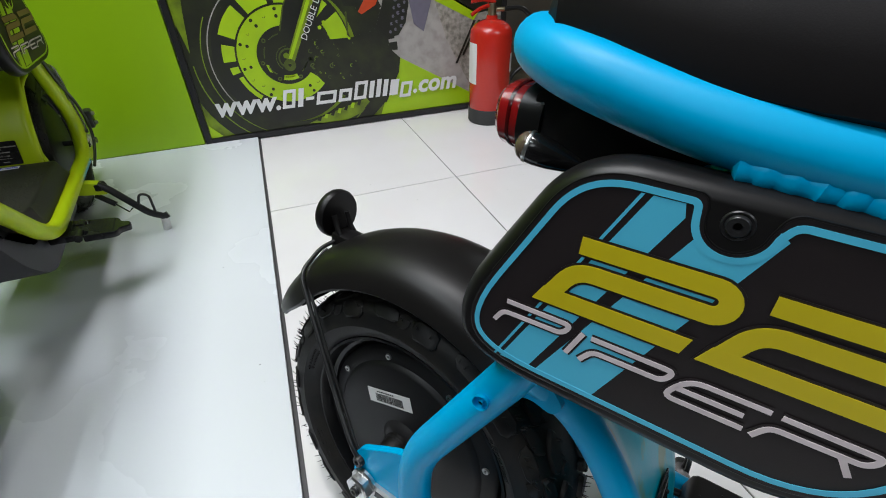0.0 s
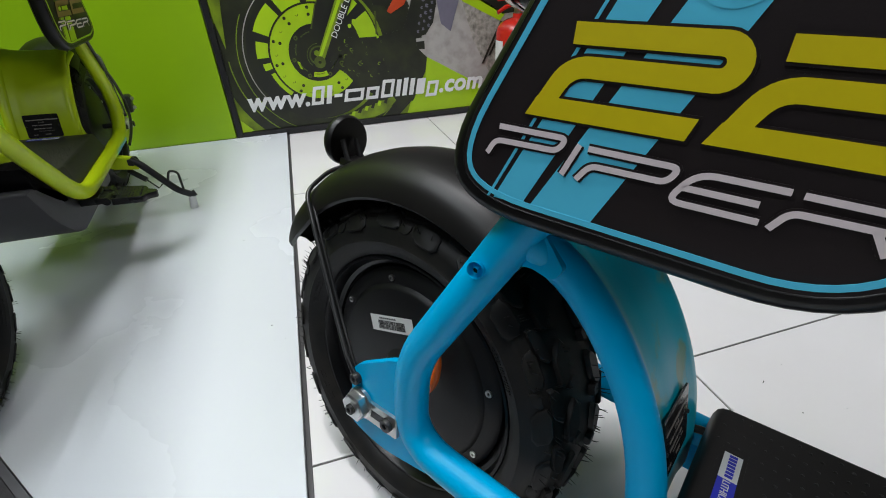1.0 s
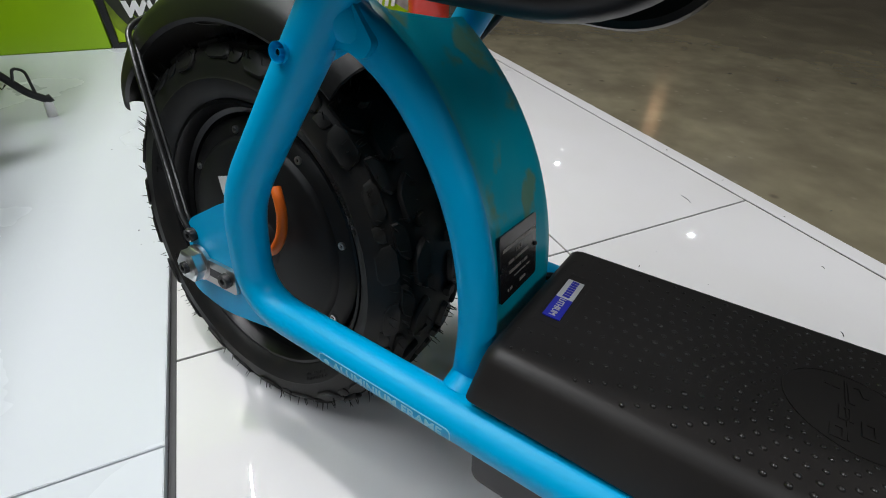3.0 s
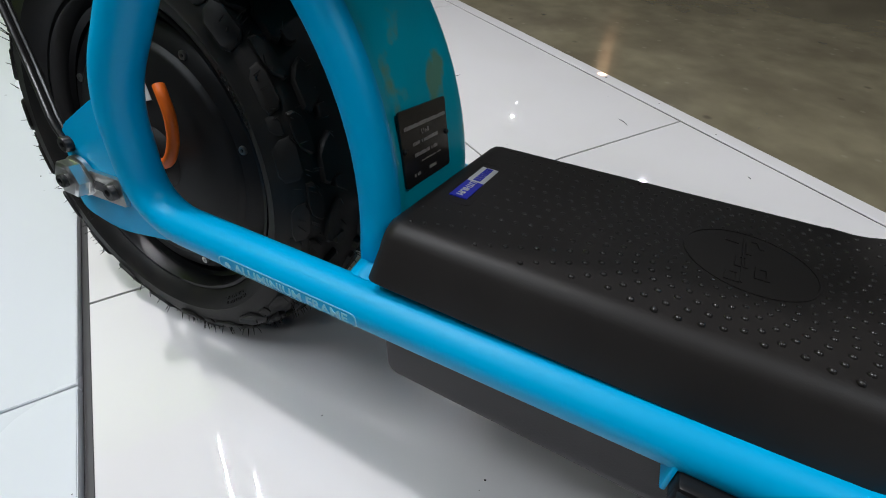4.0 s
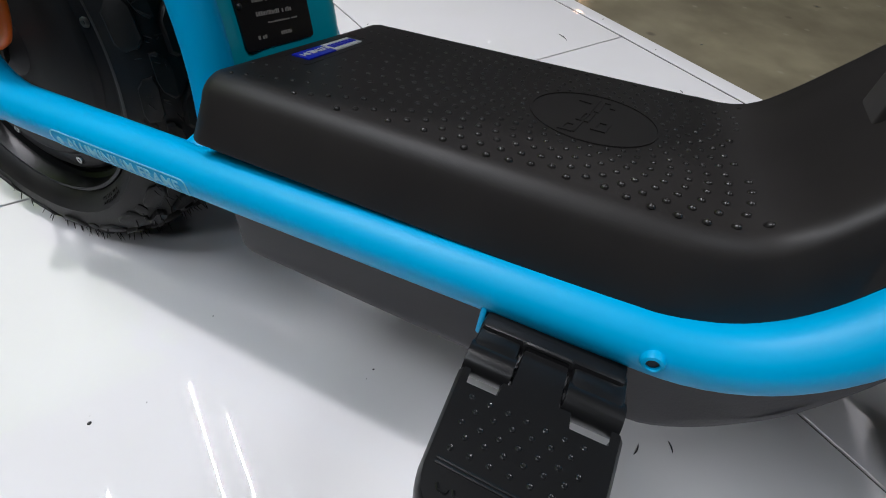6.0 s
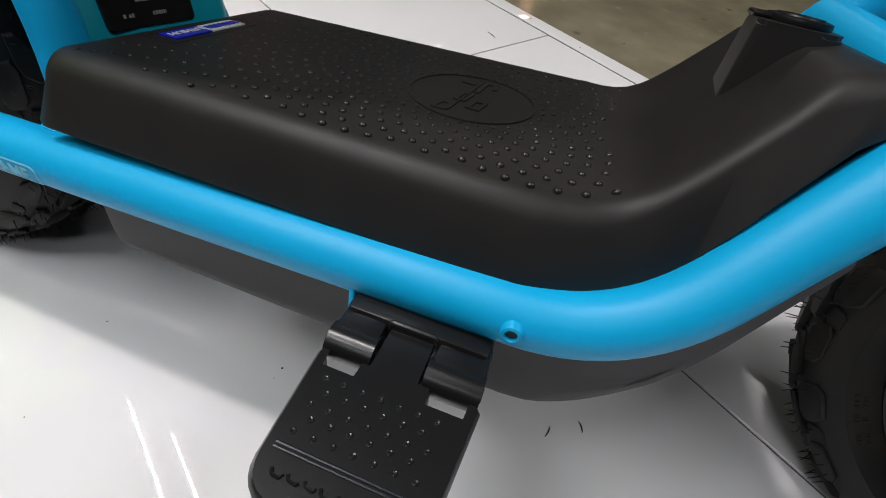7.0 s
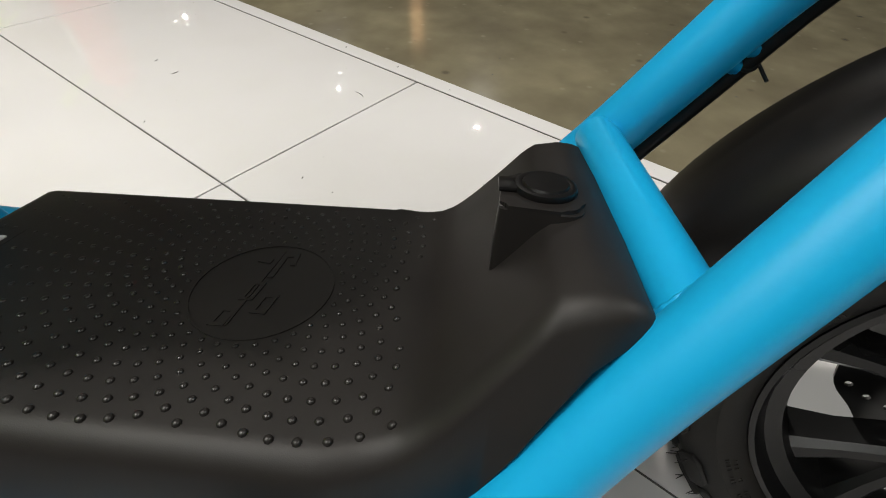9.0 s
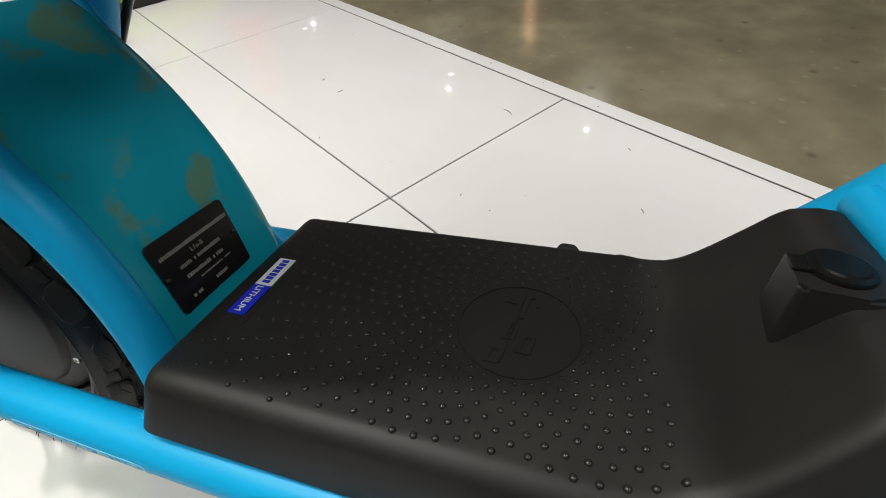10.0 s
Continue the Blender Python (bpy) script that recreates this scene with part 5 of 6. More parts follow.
    # words on the right-hand tube
    for s in (-1, 1):
        words = lettering("frame_inscription", "ALUMINIUM FRAME", 0.0112, PALE_BLUE, pose(0.0125, 0, 0.0006), root, 0.0003, 0.0, 1.03, 0.0002)
        bm = bmesh.new()
        cart = loop_rounded([V(-0.002, -0.0022, 0), V(0.119, -0.0022, 0), V(0.119, 0.0106, 0), V(-0.002, 0.0106, 0)], 0.005, 4)
        ribbon(bm, [(p.x, p.y) for p in cart], 0.0009, -0.0003, None, closed=True)
        lathe(bm, [(0, -0.0003), (0.0028, -0.0003), (0.0028, 0)], 14, pose(0.006, 0, 0.0042))
        border = part("word_frame", bm, PALE_BLUE, root, smooth=False)
        for ob in (words, border):
            # lay the flat print round the tube, cut into narrow bands first
            bm = bmesh.new()
            bm.from_mesh(ob.data)
            for k in range(-1, 8):
                bmesh.ops.bisect_plane(bm, geom=bm.verts[:] + bm.edges[:] + bm.faces[:], plane_co=(0, 0, 0.0014 * k), plane_no=(0, 0, 1))
            bm.to_mesh(ob.data)
            bm.free()
            for v in ob.data.vertices:
                x = 0.1558 + v.co.x if s < 0 else 0.2735 - v.co.x
                bend = (v.co.z - 0.0042) / 0.0161 - 0.25
                out = 0.0161 - v.co.y
                cy, cz = (0.0955 + (x - 0.15) * 0.0295, 0.174 + (x - 0.15) * 0.0436) if s < 0 else (0.111, 0.1895)
                v.co = V(x, s * (cy + out * math.cos(bend)), cz + out * math.sin(bend))
    side_stand(root, reach, paint)
    return root


scooter("electric_scooter", pose(0.1398, 0.0410, 0.0, -11.5, 0, -57.33), BLUE, BLUE_SHADED_STAINED, (PANEL_BLUE, PANEL_YELLOW, PALE_INK), "satin blue electric scooter leaning on its kick stand on white tiles", -25, (0.925, 0.007), 0.72, 2.8, True)
scooter("electric_scooter", pose(-0.548, 1.248, 0.013, -2.7, 0.0, -84.8), LIME, LIME, (POSTER_LIME, PANEL_BROWN, PALE_INK), "satin lime green electric scooter parked on a white podium", -3, (0.922, -0.040), 1.0, 4.0, False)

# ---------------------------------------------------------------- fire extinguisher
ext = thing("fire_extinguisher", pose(0.925, 1.455, 0.0), "red fire extinguisher standing on the tiles by the poster", "fire extinguisher")
up = Matrix.Rotation(radians(90), 4, "X")
part("body", lathe(bmesh.new(), [(0, 0.050), (0.080, 0.050), (0.082, 0.055), (0.082, 0.335), (0.078, 0.352), (0.066, 0.368), (0.045, 0.380), (0.022, 0.386), (0.020, 0.400), (0, 0.400)], 48, up), EXT_RED, ext)
part("foot_ring", lathe(bmesh.new(), [(0, 0.0), (0.080, 0.0), (0.084, 0.004), (0.0845, 0.055), (0.082, 0.060), (0, 0.060)], 48, up), EXT_BASE, ext, "dark grey rubber foot")
bm = bmesh.new()
lathe(bm, [(0, 0.398), (0.016, 0.398), (0.016, 0.425), (0.012, 0.440), (0, 0.440)], 20, up)
sweep(bm, [V(0, 0, 0.418), V(0.045, -0.01, 0.418)], 0.008, 12)
part("valve", bm, BRASS, ext)
bm = bmesh.new()
sweep(bm, rounded([V(-0.015, 0, 0.432), V(-0.05, 0.0, 0.425), V(-0.085, 0.0, 0.405)], 0.02, 4), 0.006, 8, 1.5)
sweep(bm, rounded([V(0.01, 0, 0.440), V(-0.03, 0.0, 0.455), V(-0.085, 0.0, 0.450)], 0.02, 4), 0.006, 8, 1.5)
part("lever", bm, EXT_RED, ext)
bm = bmesh.new()
sweep(bm, rounded([V(0.045, -0.01, 0.418), V(0.13, -0.01, 0.42), V(0.20, 0.0, 0.34), V(0.19, 0.01, 0.22), V(0.11, 0.01, 0.17), V(0.092, 0.0, 0.15)], 0.06, 6), 0.009, 12)
part("hose", bm, CABLE, ext)
for a0, a1, z0, z1 in ((160, 205, 0.16, 0.31), (310, 334, 0.20, 0.27)):
    bm = bmesh.new()
    arc = [V(0.0828 * math.cos(radians(a0 + (a1 - a0) * k / 8)), 0.0828 * math.sin(radians(a0 + (a1 - a0) * k / 8)), 0) for k in range(9)]
    lo, hi = [bm.verts.new(p + V(0, 0, z0)) for p in arc], [bm.verts.new(p + V(0, 0, z1)) for p in arc]
    for k in range(8):
        bm.faces.new((lo[k], lo[k + 1], hi[k + 1], hi[k]))
    part("label", bm, WHITE_LABEL, ext, "white paper label")

# ---------------------------------------------------------------- the booth: wall panels and poster
WALL_Y = 1.615
ob = part("wall_north", box(bmesh.new(), -3.2, WALL_Y + 0.03, 0, 1.075, WALL_Y + 0.09, 2.5), HALLWALL, smooth=False)
tagged(ob, "grey partition wall behind the display", "wall", kind="structure")
ob = part("wall_panel", box(bmesh.new(), -3.2, WALL_Y - 0.006, 0.010, -0.196, WALL_Y + 0.029, 2.5, 0.002), GREENWALL, smooth=False)
tagged(ob, "lime green painted wall panel", "wall panel", kind="structure")

poster = thing("poster", pose(0, WALL_Y, 0), "framed advertising poster with a motorcycle wheel in lime and black", "poster")
PX0, PX1, PZ1 = -0.190, 1.065, 2.2
part("backing", box(bmesh.new(), PX0 + 0.01, 0.004, 0.012, PX1 - 0.01, 0.027, PZ1 - 0.01), POSTER_DARK, poster, smooth=False)
for x0, z0, x1, z1 in ((PX0, 0.004, PX0 + 0.020, PZ1), (PX1 - 0.020, 0.004, PX1, PZ1), (PX0 + 0.020, 0.004, PX1 - 0.020, 0.026), (PX0 + 0.020, PZ1 - 0.022, PX1 - 0.020, PZ1)):
    part("frame_bar", box(bmesh.new(), x0, -0.010, z0, x1, 0.028, z1, 0.0015), DARKSTEEL, poster, smooth=False)


def print_shape(name, poly, mat, layer):
    if len(poly) < 3:
        return None
    return part(name, slab(bmesh.new(), poly, -0.0005, pose(0, 0.004 - 0.0006 * layer, 0)), mat, poster, smooth=False)


def ring_poly(cx, cz, r0, r1, a0, a1, n=24):
    o = [(cx + r1 * math.cos(radians(a0 + (a1 - a0) * k / n)), cz + r1 * math.sin(radians(a0 + (a1 - a0) * k / n))) for k in range(n + 1)]
    i = [(cx + r0 * math.cos(radians(a0 + (a1 - a0) * k / n)), cz + r0 * math.sin(radians(a0 + (a1 - a0) * k / n))) for k in range(n + 1)]
    return o + i[::-1]


def clipped(poly, x0=PX0 + 0.021, x1=PX1 - 0.021, z0=0.027, z1=PZ1 - 0.023):
    """The part of an outline inside the frame."""
    for axis, lim, sign in ((0, x0, 1), (0, x1, -1), (1, z0, 1), (1, z1, -1)):
        out = []
        for p, q in zip(poly, poly[1:] + poly[:1]):
            dp, dq = sign * (p[axis] - lim), sign * (q[axis] - lim)
            if dp >= 0:
                out.append(p)
            if dp * dq < 0:
                t = dp / (dp - dq)
                out.append((p[0] + (q[0] - p[0]) * t, p[1] + (q[1] - p[1]) * t))
        poly = out
    return poly


HX, HZ = 0.165, 0.295
print_shape("printed_ground", clipped([(-0.2, 0.0), (1.1, 0.0), (1.1, 0.10), (0.60, 0.30), (-0.2, 0.9)]), POSTER_OLIVE, 1)
print_shape("printed_lime_corner", clipped([(0.50, 0.02), (0.91, 0.02), (0.905, 0.075), (0.585, 0.255)]), POSTER_LIME, 3)
print_shape("printed_grey_band", clipped([(0.386, 0.465), (0.585, 0.255), (0.905, 0.075), (1.10, 0.02), (1.10, 0.60), (0.80, 0.75), (0.2, 0.75)]), POSTER_GREY, 3)
print_shape("printed_gravel", clipped([(0.745, 0.47), (0.80, 0.30), (0.90, 0.12), (1.10, 0.04), (1.10, 0.44), (0.90, 0.45)]), POSTER_ROCK, 4)
print_shape("printed_lime_edge", clipped([(0.735, 0.50), (0.755, 0.44), (0.92, 0.36), (0.94, 0.385)]), POSTER_LIME, 5)
print_shape("printed_dark_corner", clipped([(0.78, 0.60), (0.80, 0.455), (0.93, 0.385), (1.1, 0.40), (1.1, 0.7)]), POSTER_DARK, 5)
print_shape("printed_mauve_patch", clipped([(0.640, 0.50), (0.665, 0.365), (0.705, 0.335), (0.760, 0.50)]), POSTER_MAUVE, 5)
print_shape("printed_small_tyre", clipped([(0.506, 0.352), (0.556, 0.322), (0.600, 0.330), (0.632, 0.372), (0.648, 0.438), (0.640, 0.50), (0.560, 0.50), (0.540, 0.43)]), POSTER_DARK, 6)
print_shape("printed_red_patch", clipped([(0.450, 0.421), (0.464, 0.412), (0.519, 0.440), (0.552, 0.50), (0.505, 0.50)]), POSTER_RED, 7)
rnd = random.Random(4)
for k in range(15):
    # rows of knobs round the rider's tyre
    a, b = k % 3, k // 3
    cx, cz = 0.570 + a * 0.021 + b * 0.006 + rnd.uniform(-0.002, 0.002), 0.345 + b * 0.027 + a * 0.008 + rnd.uniform(-0.002, 0.002)
    print_shape("printed_knob", ring_poly(cx, cz, 0.0005, rnd.uniform(0.005, 0.0075), 20, 340, 6), POSTER_MAUVE, 8)
print_shape("printed_boot", [(0.385, 0.50), (0.400, 0.445), (0.440, 0.440), (0.462, 0.416), (0.505, 0.475), (0.500, 0.50)], POSTER_DARK, 6)
print_shape("printed_boot_shine", [(0.430, 0.50), (0.442, 0.462), (0.462, 0.470), (0.458, 0.50)], POSTER_GREY, 9)
for k in range(3):
    print_shape("printed_strut", [(0.84 + 0.03 * k, 0.20 + 0.03 * k), (0.85 + 0.03 * k, 0.20 + 0.03 * k), (0.93 + 0.02 * k, 0.36), (0.92 + 0.02 * k, 0.36)], POSTER_DARK, 8)
# big wheel
print_shape("printed_tyre", clipped(ring_poly(HX + 0.02, HZ - 0.005, 0.245, 0.375, 0, 360, 64)), POSTER_TYRE, 4)
rnd = random.Random(6)
a = -78.0
while a < 40:
    wide = rnd.uniform(3.0, 6.5)
    print_shape("printed_lug", clipped(ring_poly(HX + 0.02, HZ - 0.005, 0.372, 0.380 + rnd.uniform(0.0, 0.030), a, a + wide, 3)), POSTER_TYRE, 5)
    a += wide + rnd.uniform(0.3, 2.0)
print_shape("printed_tyre_line", clipped(ring_poly(HX + 0.004, HZ, 0.262, 0.2655, 80, 215, 40)), POSTER_GREY, 5)
print_shape("printed_tyre_line", clipped(ring_poly(HX + 0.02, HZ - 0.005, 0.300, 0.303, 150, 330, 40)), POSTER_OLIVE, 5)
print_shape("printed_tyre_line", clipped(ring_poly(HX + 0.02, HZ - 0.005, 0.335, 0.339, 180, 330, 40)), POSTER_OLIVE, 5)
print_shape("printed_rim", ring_poly(HX, HZ, 0.01, 0.248, 0, 360, 64), POSTER_DARK, 6)
for a0, a1, r1 in ((10, 33, 0.243), (42, 60, 0.236), (76, 92, 0.236), (99, 124, 0.233), (130, 157, 0.229), (165, 181, 0.216), (187, 194, 0.203), (199, 230, 0.190)):
    print_shape("printed_rim_window", ring_poly(HX, HZ, 0.174, r1, a0, a1, 8), POSTER_LIME, 7)
print_shape("printed_disc", ring_poly(HX, HZ, 0.100, 0.169, 62, 322, 44), POSTER_LIME, 8)
print_shape("printed_disc_edge", ring_poly(HX, HZ, 0.1675, 0.1700, 62, 322, 44), POSTER_DARK, 9)
print_shape("printed_disc_edge", ring_poly(HX, HZ, 0.0985, 0.1015, 62, 322, 44), POSTER_DARK, 9)
for a in (93, 127, 161, 192, 238, 268, 300):
    for rr in (0.133, 0.156):
        print_shape("printed_hole", ring_poly(HX + rr * math.cos(radians(a)), HZ + rr * math.sin(radians(a)), 0.0004, 0.0058, 0, 359, 10), POSTER_DARK, 9)
for a, rr in ((110, 0.143), (144, 0.142), (178, 0.147), (208, 0.152), (223, 0.140), (252, 0.145), (284, 0.150), (314, 0.142)):
    x, z = HX + rr * math.cos(radians(a)), HZ + rr * math.sin(radians(a))
    print_shape("printed_dimple", ring_poly(x, z, 0.0040, 0.0062, 200, 380, 8), POSTER_OLIVE, 9)
# hub: spider arms, two windows, bright rims of the bearing
for a in (100, 152, 204, 256, 308):
    print_shape("printed_spider_arm", ring_poly(HX, HZ, 0.074, 0.078, a, a + 30, 8), POSTER_SHINE, 9)
    print_shape("printed_bobbin", ring_poly(HX + 0.088 * math.cos(radians(a + 40)), HZ + 0.088 * math.sin(radians(a + 40)), 0.0030, 0.0080, 0, 359, 10), POSTER_SHINE, 9)
print_shape("printed_hub_window", [(0.088, 0.271), (0.098, 0.268), (0.105, 0.240), (0.096, 0.245)], POSTER_LIME, 9)
print_shape("printed_hub_window", ring_poly(HX + 0.002, HZ, 0.070, 0.088, 252, 290, 6), POSTER_LIME, 9)
print_shape("printed_bearing", ring_poly(0.172, 0.285, 0.030, 0.036, 60, 250, 14), POSTER_SHINE, 9)
print_shape("printed_bearing", ring_poly(0.172, 0.285, 0.042, 0.0445, 90, 230, 14), POSTER_SHINE, 9)
print_shape("printed_gearbox", [(0.22, 0.345), (0.314, 0.337), (0.411, 0.337), (0.488, 0.352), (0.539, 0.306), (0.600, 0.246), (0.590, 0.190), (0.531, 0.085), (0.47, 0.03), (0.40, 0.10), (0.306, 0.160), (0.262, 0.215), (0.21, 0.25)], POSTER_TYRE, 9)
rnd = random.Random(9)
for k in range(26):
    # small glints on bolts, pipes and fins of the printed engine
    x, z = rnd.uniform(0.25, 0.44), rnd.uniform(0.19, 0.335)
    e = rnd.uniform(0.004, 0.010)
    print_shape("printed_glint", ring_poly(x, z, e * 0.55, e, rnd.uniform(0, 200), rnd.uniform(220, 340), 6), POSTER_SHINE if k % 3 else POSTER_OLIVE, 10)
for x, z, e in ((0.302, 0.380, 0.007), (0.319, 0.396, 0.007), (0.332, 0.356, 0.006), (0.392, 0.345, 0.005), (0.405, 0.335, 0.005)):
    print_shape("printed_bolt", ring_poly(x, z, 0.0004, e, 0, 359, 8), POSTER_LIME, 11)
print_shape("printed_pipe", [(0.398, 0.345), (0.404, 0.345), (0.408, 0.425), (0.401, 0.425)], POSTER_SHINE, 11)
print_shape("printed_caliper", [(0.158, 0.382), (0.175, 0.358), (0.203, 0.362), (0.272, 0.50), (0.213, 0.50), (0.184, 0.456)], POSTER_DARK, 10)
print_shape("printed_caliper_edge", [(0.158, 0.382), (0.162, 0.378), (0.189, 0.456), (0.216, 0.50), (0.211, 0.50), (0.184, 0.456)], POSTER_SHINE, 11)
print_shape("printed_fork_body", [(0.188, 0.262), (0.230, 0.285), (0.350, 0.52), (0.318, 0.52)], POSTER_DARK, 11)
print_shape("printed_fork", [(0.160, 0.271), (0.186, 0.262), (0.322, 0.52), (0.287, 0.52)], POSTER_OLIVE, 12)
print_shape("printed_fork_light", [(0.168, 0.276), (0.178, 0.272), (0.310, 0.52), (0.296, 0.52)], POSTER_LIME, 13)
part("printed_axle", lathe(bmesh.new(), [(0.006, 0.0), (0.022, 0.0), (0.022, 0.0005), (0.006, 0.0005)], 20, pose(0.172, -0.0045, 0.262)), POSTER_SHINE, poster, smooth=False)
print_shape("printed_tread_patch", clipped([(0.202, 0.033), (0.325, 0.072), (0.446, 0.105), (0.457, 0.088), (0.411, 0.045), (0.335, 0.020)]), POSTER_OLIVE, 10)
for k in range(7):
    x = 0.235 + 0.028 * k
    print_shape("printed_tread_bar", [(x, 0.040 + 0.007 * k), (x + 0.012, 0.036 + 0.007 * k), (x + 0.020, 0.052 + 0.008 * k), (x + 0.008, 0.054 + 0.008 * k)], POSTER_LIME if k % 2 else POSTER_DARK, 11)
print_shape("printed_lime_fleck", clipped([(-0.17, 0.020), (-0.165, 0.075), (-0.125, 0.030)]), POSTER_LIME, 8)
print_shape("printed_lime_sliver", clipped([(-0.17, 0.60), (-0.165, 0.42), (-0.150, 0.33), (-0.135, 0.45), (-0.11, 0.60)]), POSTER_OLIVE, 8)
lettering("fork_lettering", "DOUBLE DISC", 0.032, POSTER_WHITE, pose(0.246, -0.0052, 0.339, 0, -61.5, 0), poster, 0.0006)
lettering("web_lettering", "www.", 0.098, POSTER_WHITE, pose(-0.128, -0.0052, 0.106), poster, 0.0008, 0.22, 1.02, 0.0032)
x = 0.112
for w, h, d in ((0.048, 0.070, 0), (0.020, 0.070, 0), (0.032, 0.012, 0.022), (0.078, 0.048, 0), (0.052, 0.048, 0), (0.052, 0.070, 0), (0.019, 0.066, 0), (0.019, 0.070, 0), (0.019, 0.066, 0), (0.036, 0.062, 0), (0.050, 0.062, -0.014)):
    mark = [(x + 0.22 * d, 0.104 + d), (x + w + 0.22 * d, 0.104 + d), (x + w + 0.22 * (h + d), 0.104 + d + h), (x + 0.22 * (h + d), 0.104 + d + h)]
    if w > 0.04:
        i = 0.0062
        mark = [(mark[0][0] + i * 1.2, mark[0][1] + i), (mark[1][0] - i, mark[1][1] + i), (mark[2][0] - i * 1.2, mark[2][1] - i), (mark[3][0] + i, mark[3][1] - i)]
        part("web_mark", ribbon(bmesh.new(), mark, 2 * i, -0.0006, pose(0, -0.0044, 0), closed=True), POSTER_WHITE, poster, smooth=False)
    else:
        print_shape("web_mark", mark, POSTER_WHITE, 14)
    x += w + 0.010
lettering("web_lettering", ".com", 0.098, POSTER_WHITE, pose(x - 0.004, -0.0052, 0.104), poster, 0.0008, 0.22, 1.02, 0.0032)

# ---------------------------------------------------------------- hall shell and lamps
ob = part("hall_floor", box(bmesh.new(), -9, -9, -0.08, 13, 13, -0.012), CONCRETE, smooth=False)
tagged(ob, "polished brown concrete hall floor", "floor", kind="structure")
ob = part("hall_ceiling", box(bmesh.new(), -9, -9, 4.2, 13, 13, 4.3), CEILING, smooth=False)
tagged(ob, "dark grey hall ceiling", "ceiling", kind="structure")
for nm, b in (("hall_wall_north", (-9, 12.9, -0.08, 13, 13, 4.3)), ("hall_wall_south", (-9, -9, -0.08, 13, -8.9, 4.3)), ("hall_wall_west", (-9, -8.9, -0.08, -8.9, 12.9, 4.3)), ("hall_wall_east", (12.9, -8.9, -0.08, 13, 12.9, 4.3))):
    ob = part(nm, box(bmesh.new(), *b), HALLWALL, smooth=False)
    tagged(ob, "plain grey hall wall", "wall", kind="structure")

for x, y, ly, h, _ in STRIPS:
    lamp = thing("strip_light", pose(x, y, h), "thin white linear LED strip added as unseen fill over the display", "ceiling light", "strip lights")
    part("housing", box(bmesh.new(), -0.012, -ly / 2 - 0.03, 0.010, 0.012, ly / 2 + 0.03, 0.040, 0.004), LAMP_BODY, lamp, smooth=False)
    part("diffuser", box(bmesh.new(), -0.003, -ly / 2, 0.001, 0.003, ly / 2, 0.009), LAMP_GLOW, lamp, smooth=False)
    for end in (-0.4, 0.4):
        part("suspension", sweep(bmesh.new(), [V(0, end * ly, 0.04), V(0, end * ly, 4.2 - h)], 0.004, 6), LAMP_BODY, lamp)
lamp = thing("flood_light", pose(*FLOOD), "white LED floodlight with a deep side flap added to cut its light", "ceiling light")
part("housing", box(bmesh.new(), -0.040, -0.10, 0.012, 0.040, 0.10, 0.075, 0.006), LAMP_BODY, lamp, smooth=False)
part("diffuser", box(bmesh.new(), -0.011, -0.09, 0.002, 0.011, 0.09, 0.011, 0.001), LAMP_GLOW, lamp, smooth=False)
# unseen board added to shade the podium and wall on the left
part("added_cutoff_flap", box(bmesh.new(), -0.041, -0.70, -0.45, -0.035, 0.70, 0.060, 0.001), LAMP_BODY, lamp, smooth=False)
part("suspension", sweep(bmesh.new(), [V(0, 0, 0.075), V(0, 0, 4.2 - FLOOD[2])], 0.008, 8), LAMP_BODY, lamp)
# bodies for the strips added as fill
for x, y, ly in FILL_STRIPS:
    lamp = thing("fill_strip", pose(x, y, 3.02), "white linear LED strip added as unseen fill over the display", "ceiling light", "ceiling strips")
    part("housing", box(bmesh.new(), -0.02, -ly / 2 - 0.03, -0.02, 0.02, ly / 2 + 0.03, 0.03, 0.004), LAMP_BODY, lamp, smooth=False)
    part("diffuser", box(bmesh.new(), -0.005, -ly / 2, -0.032, 0.005, ly / 2, -0.021), LAMP_GLOW, lamp, smooth=False)
    part("suspension", sweep(bmesh.new(), [V(0, 0, 0.03), V(0, 0, 1.18)], 0.004, 6), LAMP_BODY, lamp)
for x, y in SPOTS:
    lamp = thing("hall_spot", pose(x, y, 3.0), "small round white hall spotlight", "ceiling light", "hall spotlights")
    part("shade", lathe(bmesh.new(), [(0.03, 0.14), (0.045, 0.12), (0.050, -0.02), (0.045, -0.02), (0.038, 0.11), (0.03, 0.13)], 24, up), LAMP_BODY, lamp)
    part("diffuser", lathe(bmesh.new(), [(0, -0.012), (0.026, -0.012), (0.028, -0.004), (0, -0.004)], 24, up), LAMP_GLOW, lamp)
    part("suspension", sweep(bmesh.new(), [V(0, 0, 0.13), V(0, 0, 1.2)], 0.006, 6), LAMP_BODY, lamp)
for x, y in WARM_SPOTS:
    lamp = thing("warm_spot", pose(x, y, 3.0), "small orange-tinted hall spotlight", "ceiling light", "warm spotlights")
    part("shade", lathe(bmesh.new(), [(0.03, 0.14), (0.080, 0.12), (0.092, -0.02), (0.086, -0.02), (0.074, 0.11), (0.03, 0.13)], 24, up), LAMP_BODY, lamp)
    part("suspension", sweep(bmesh.new(), [V(0, 0, 0.13), V(0, 0, 1.2)], 0.006, 6), LAMP_BODY, lamp)
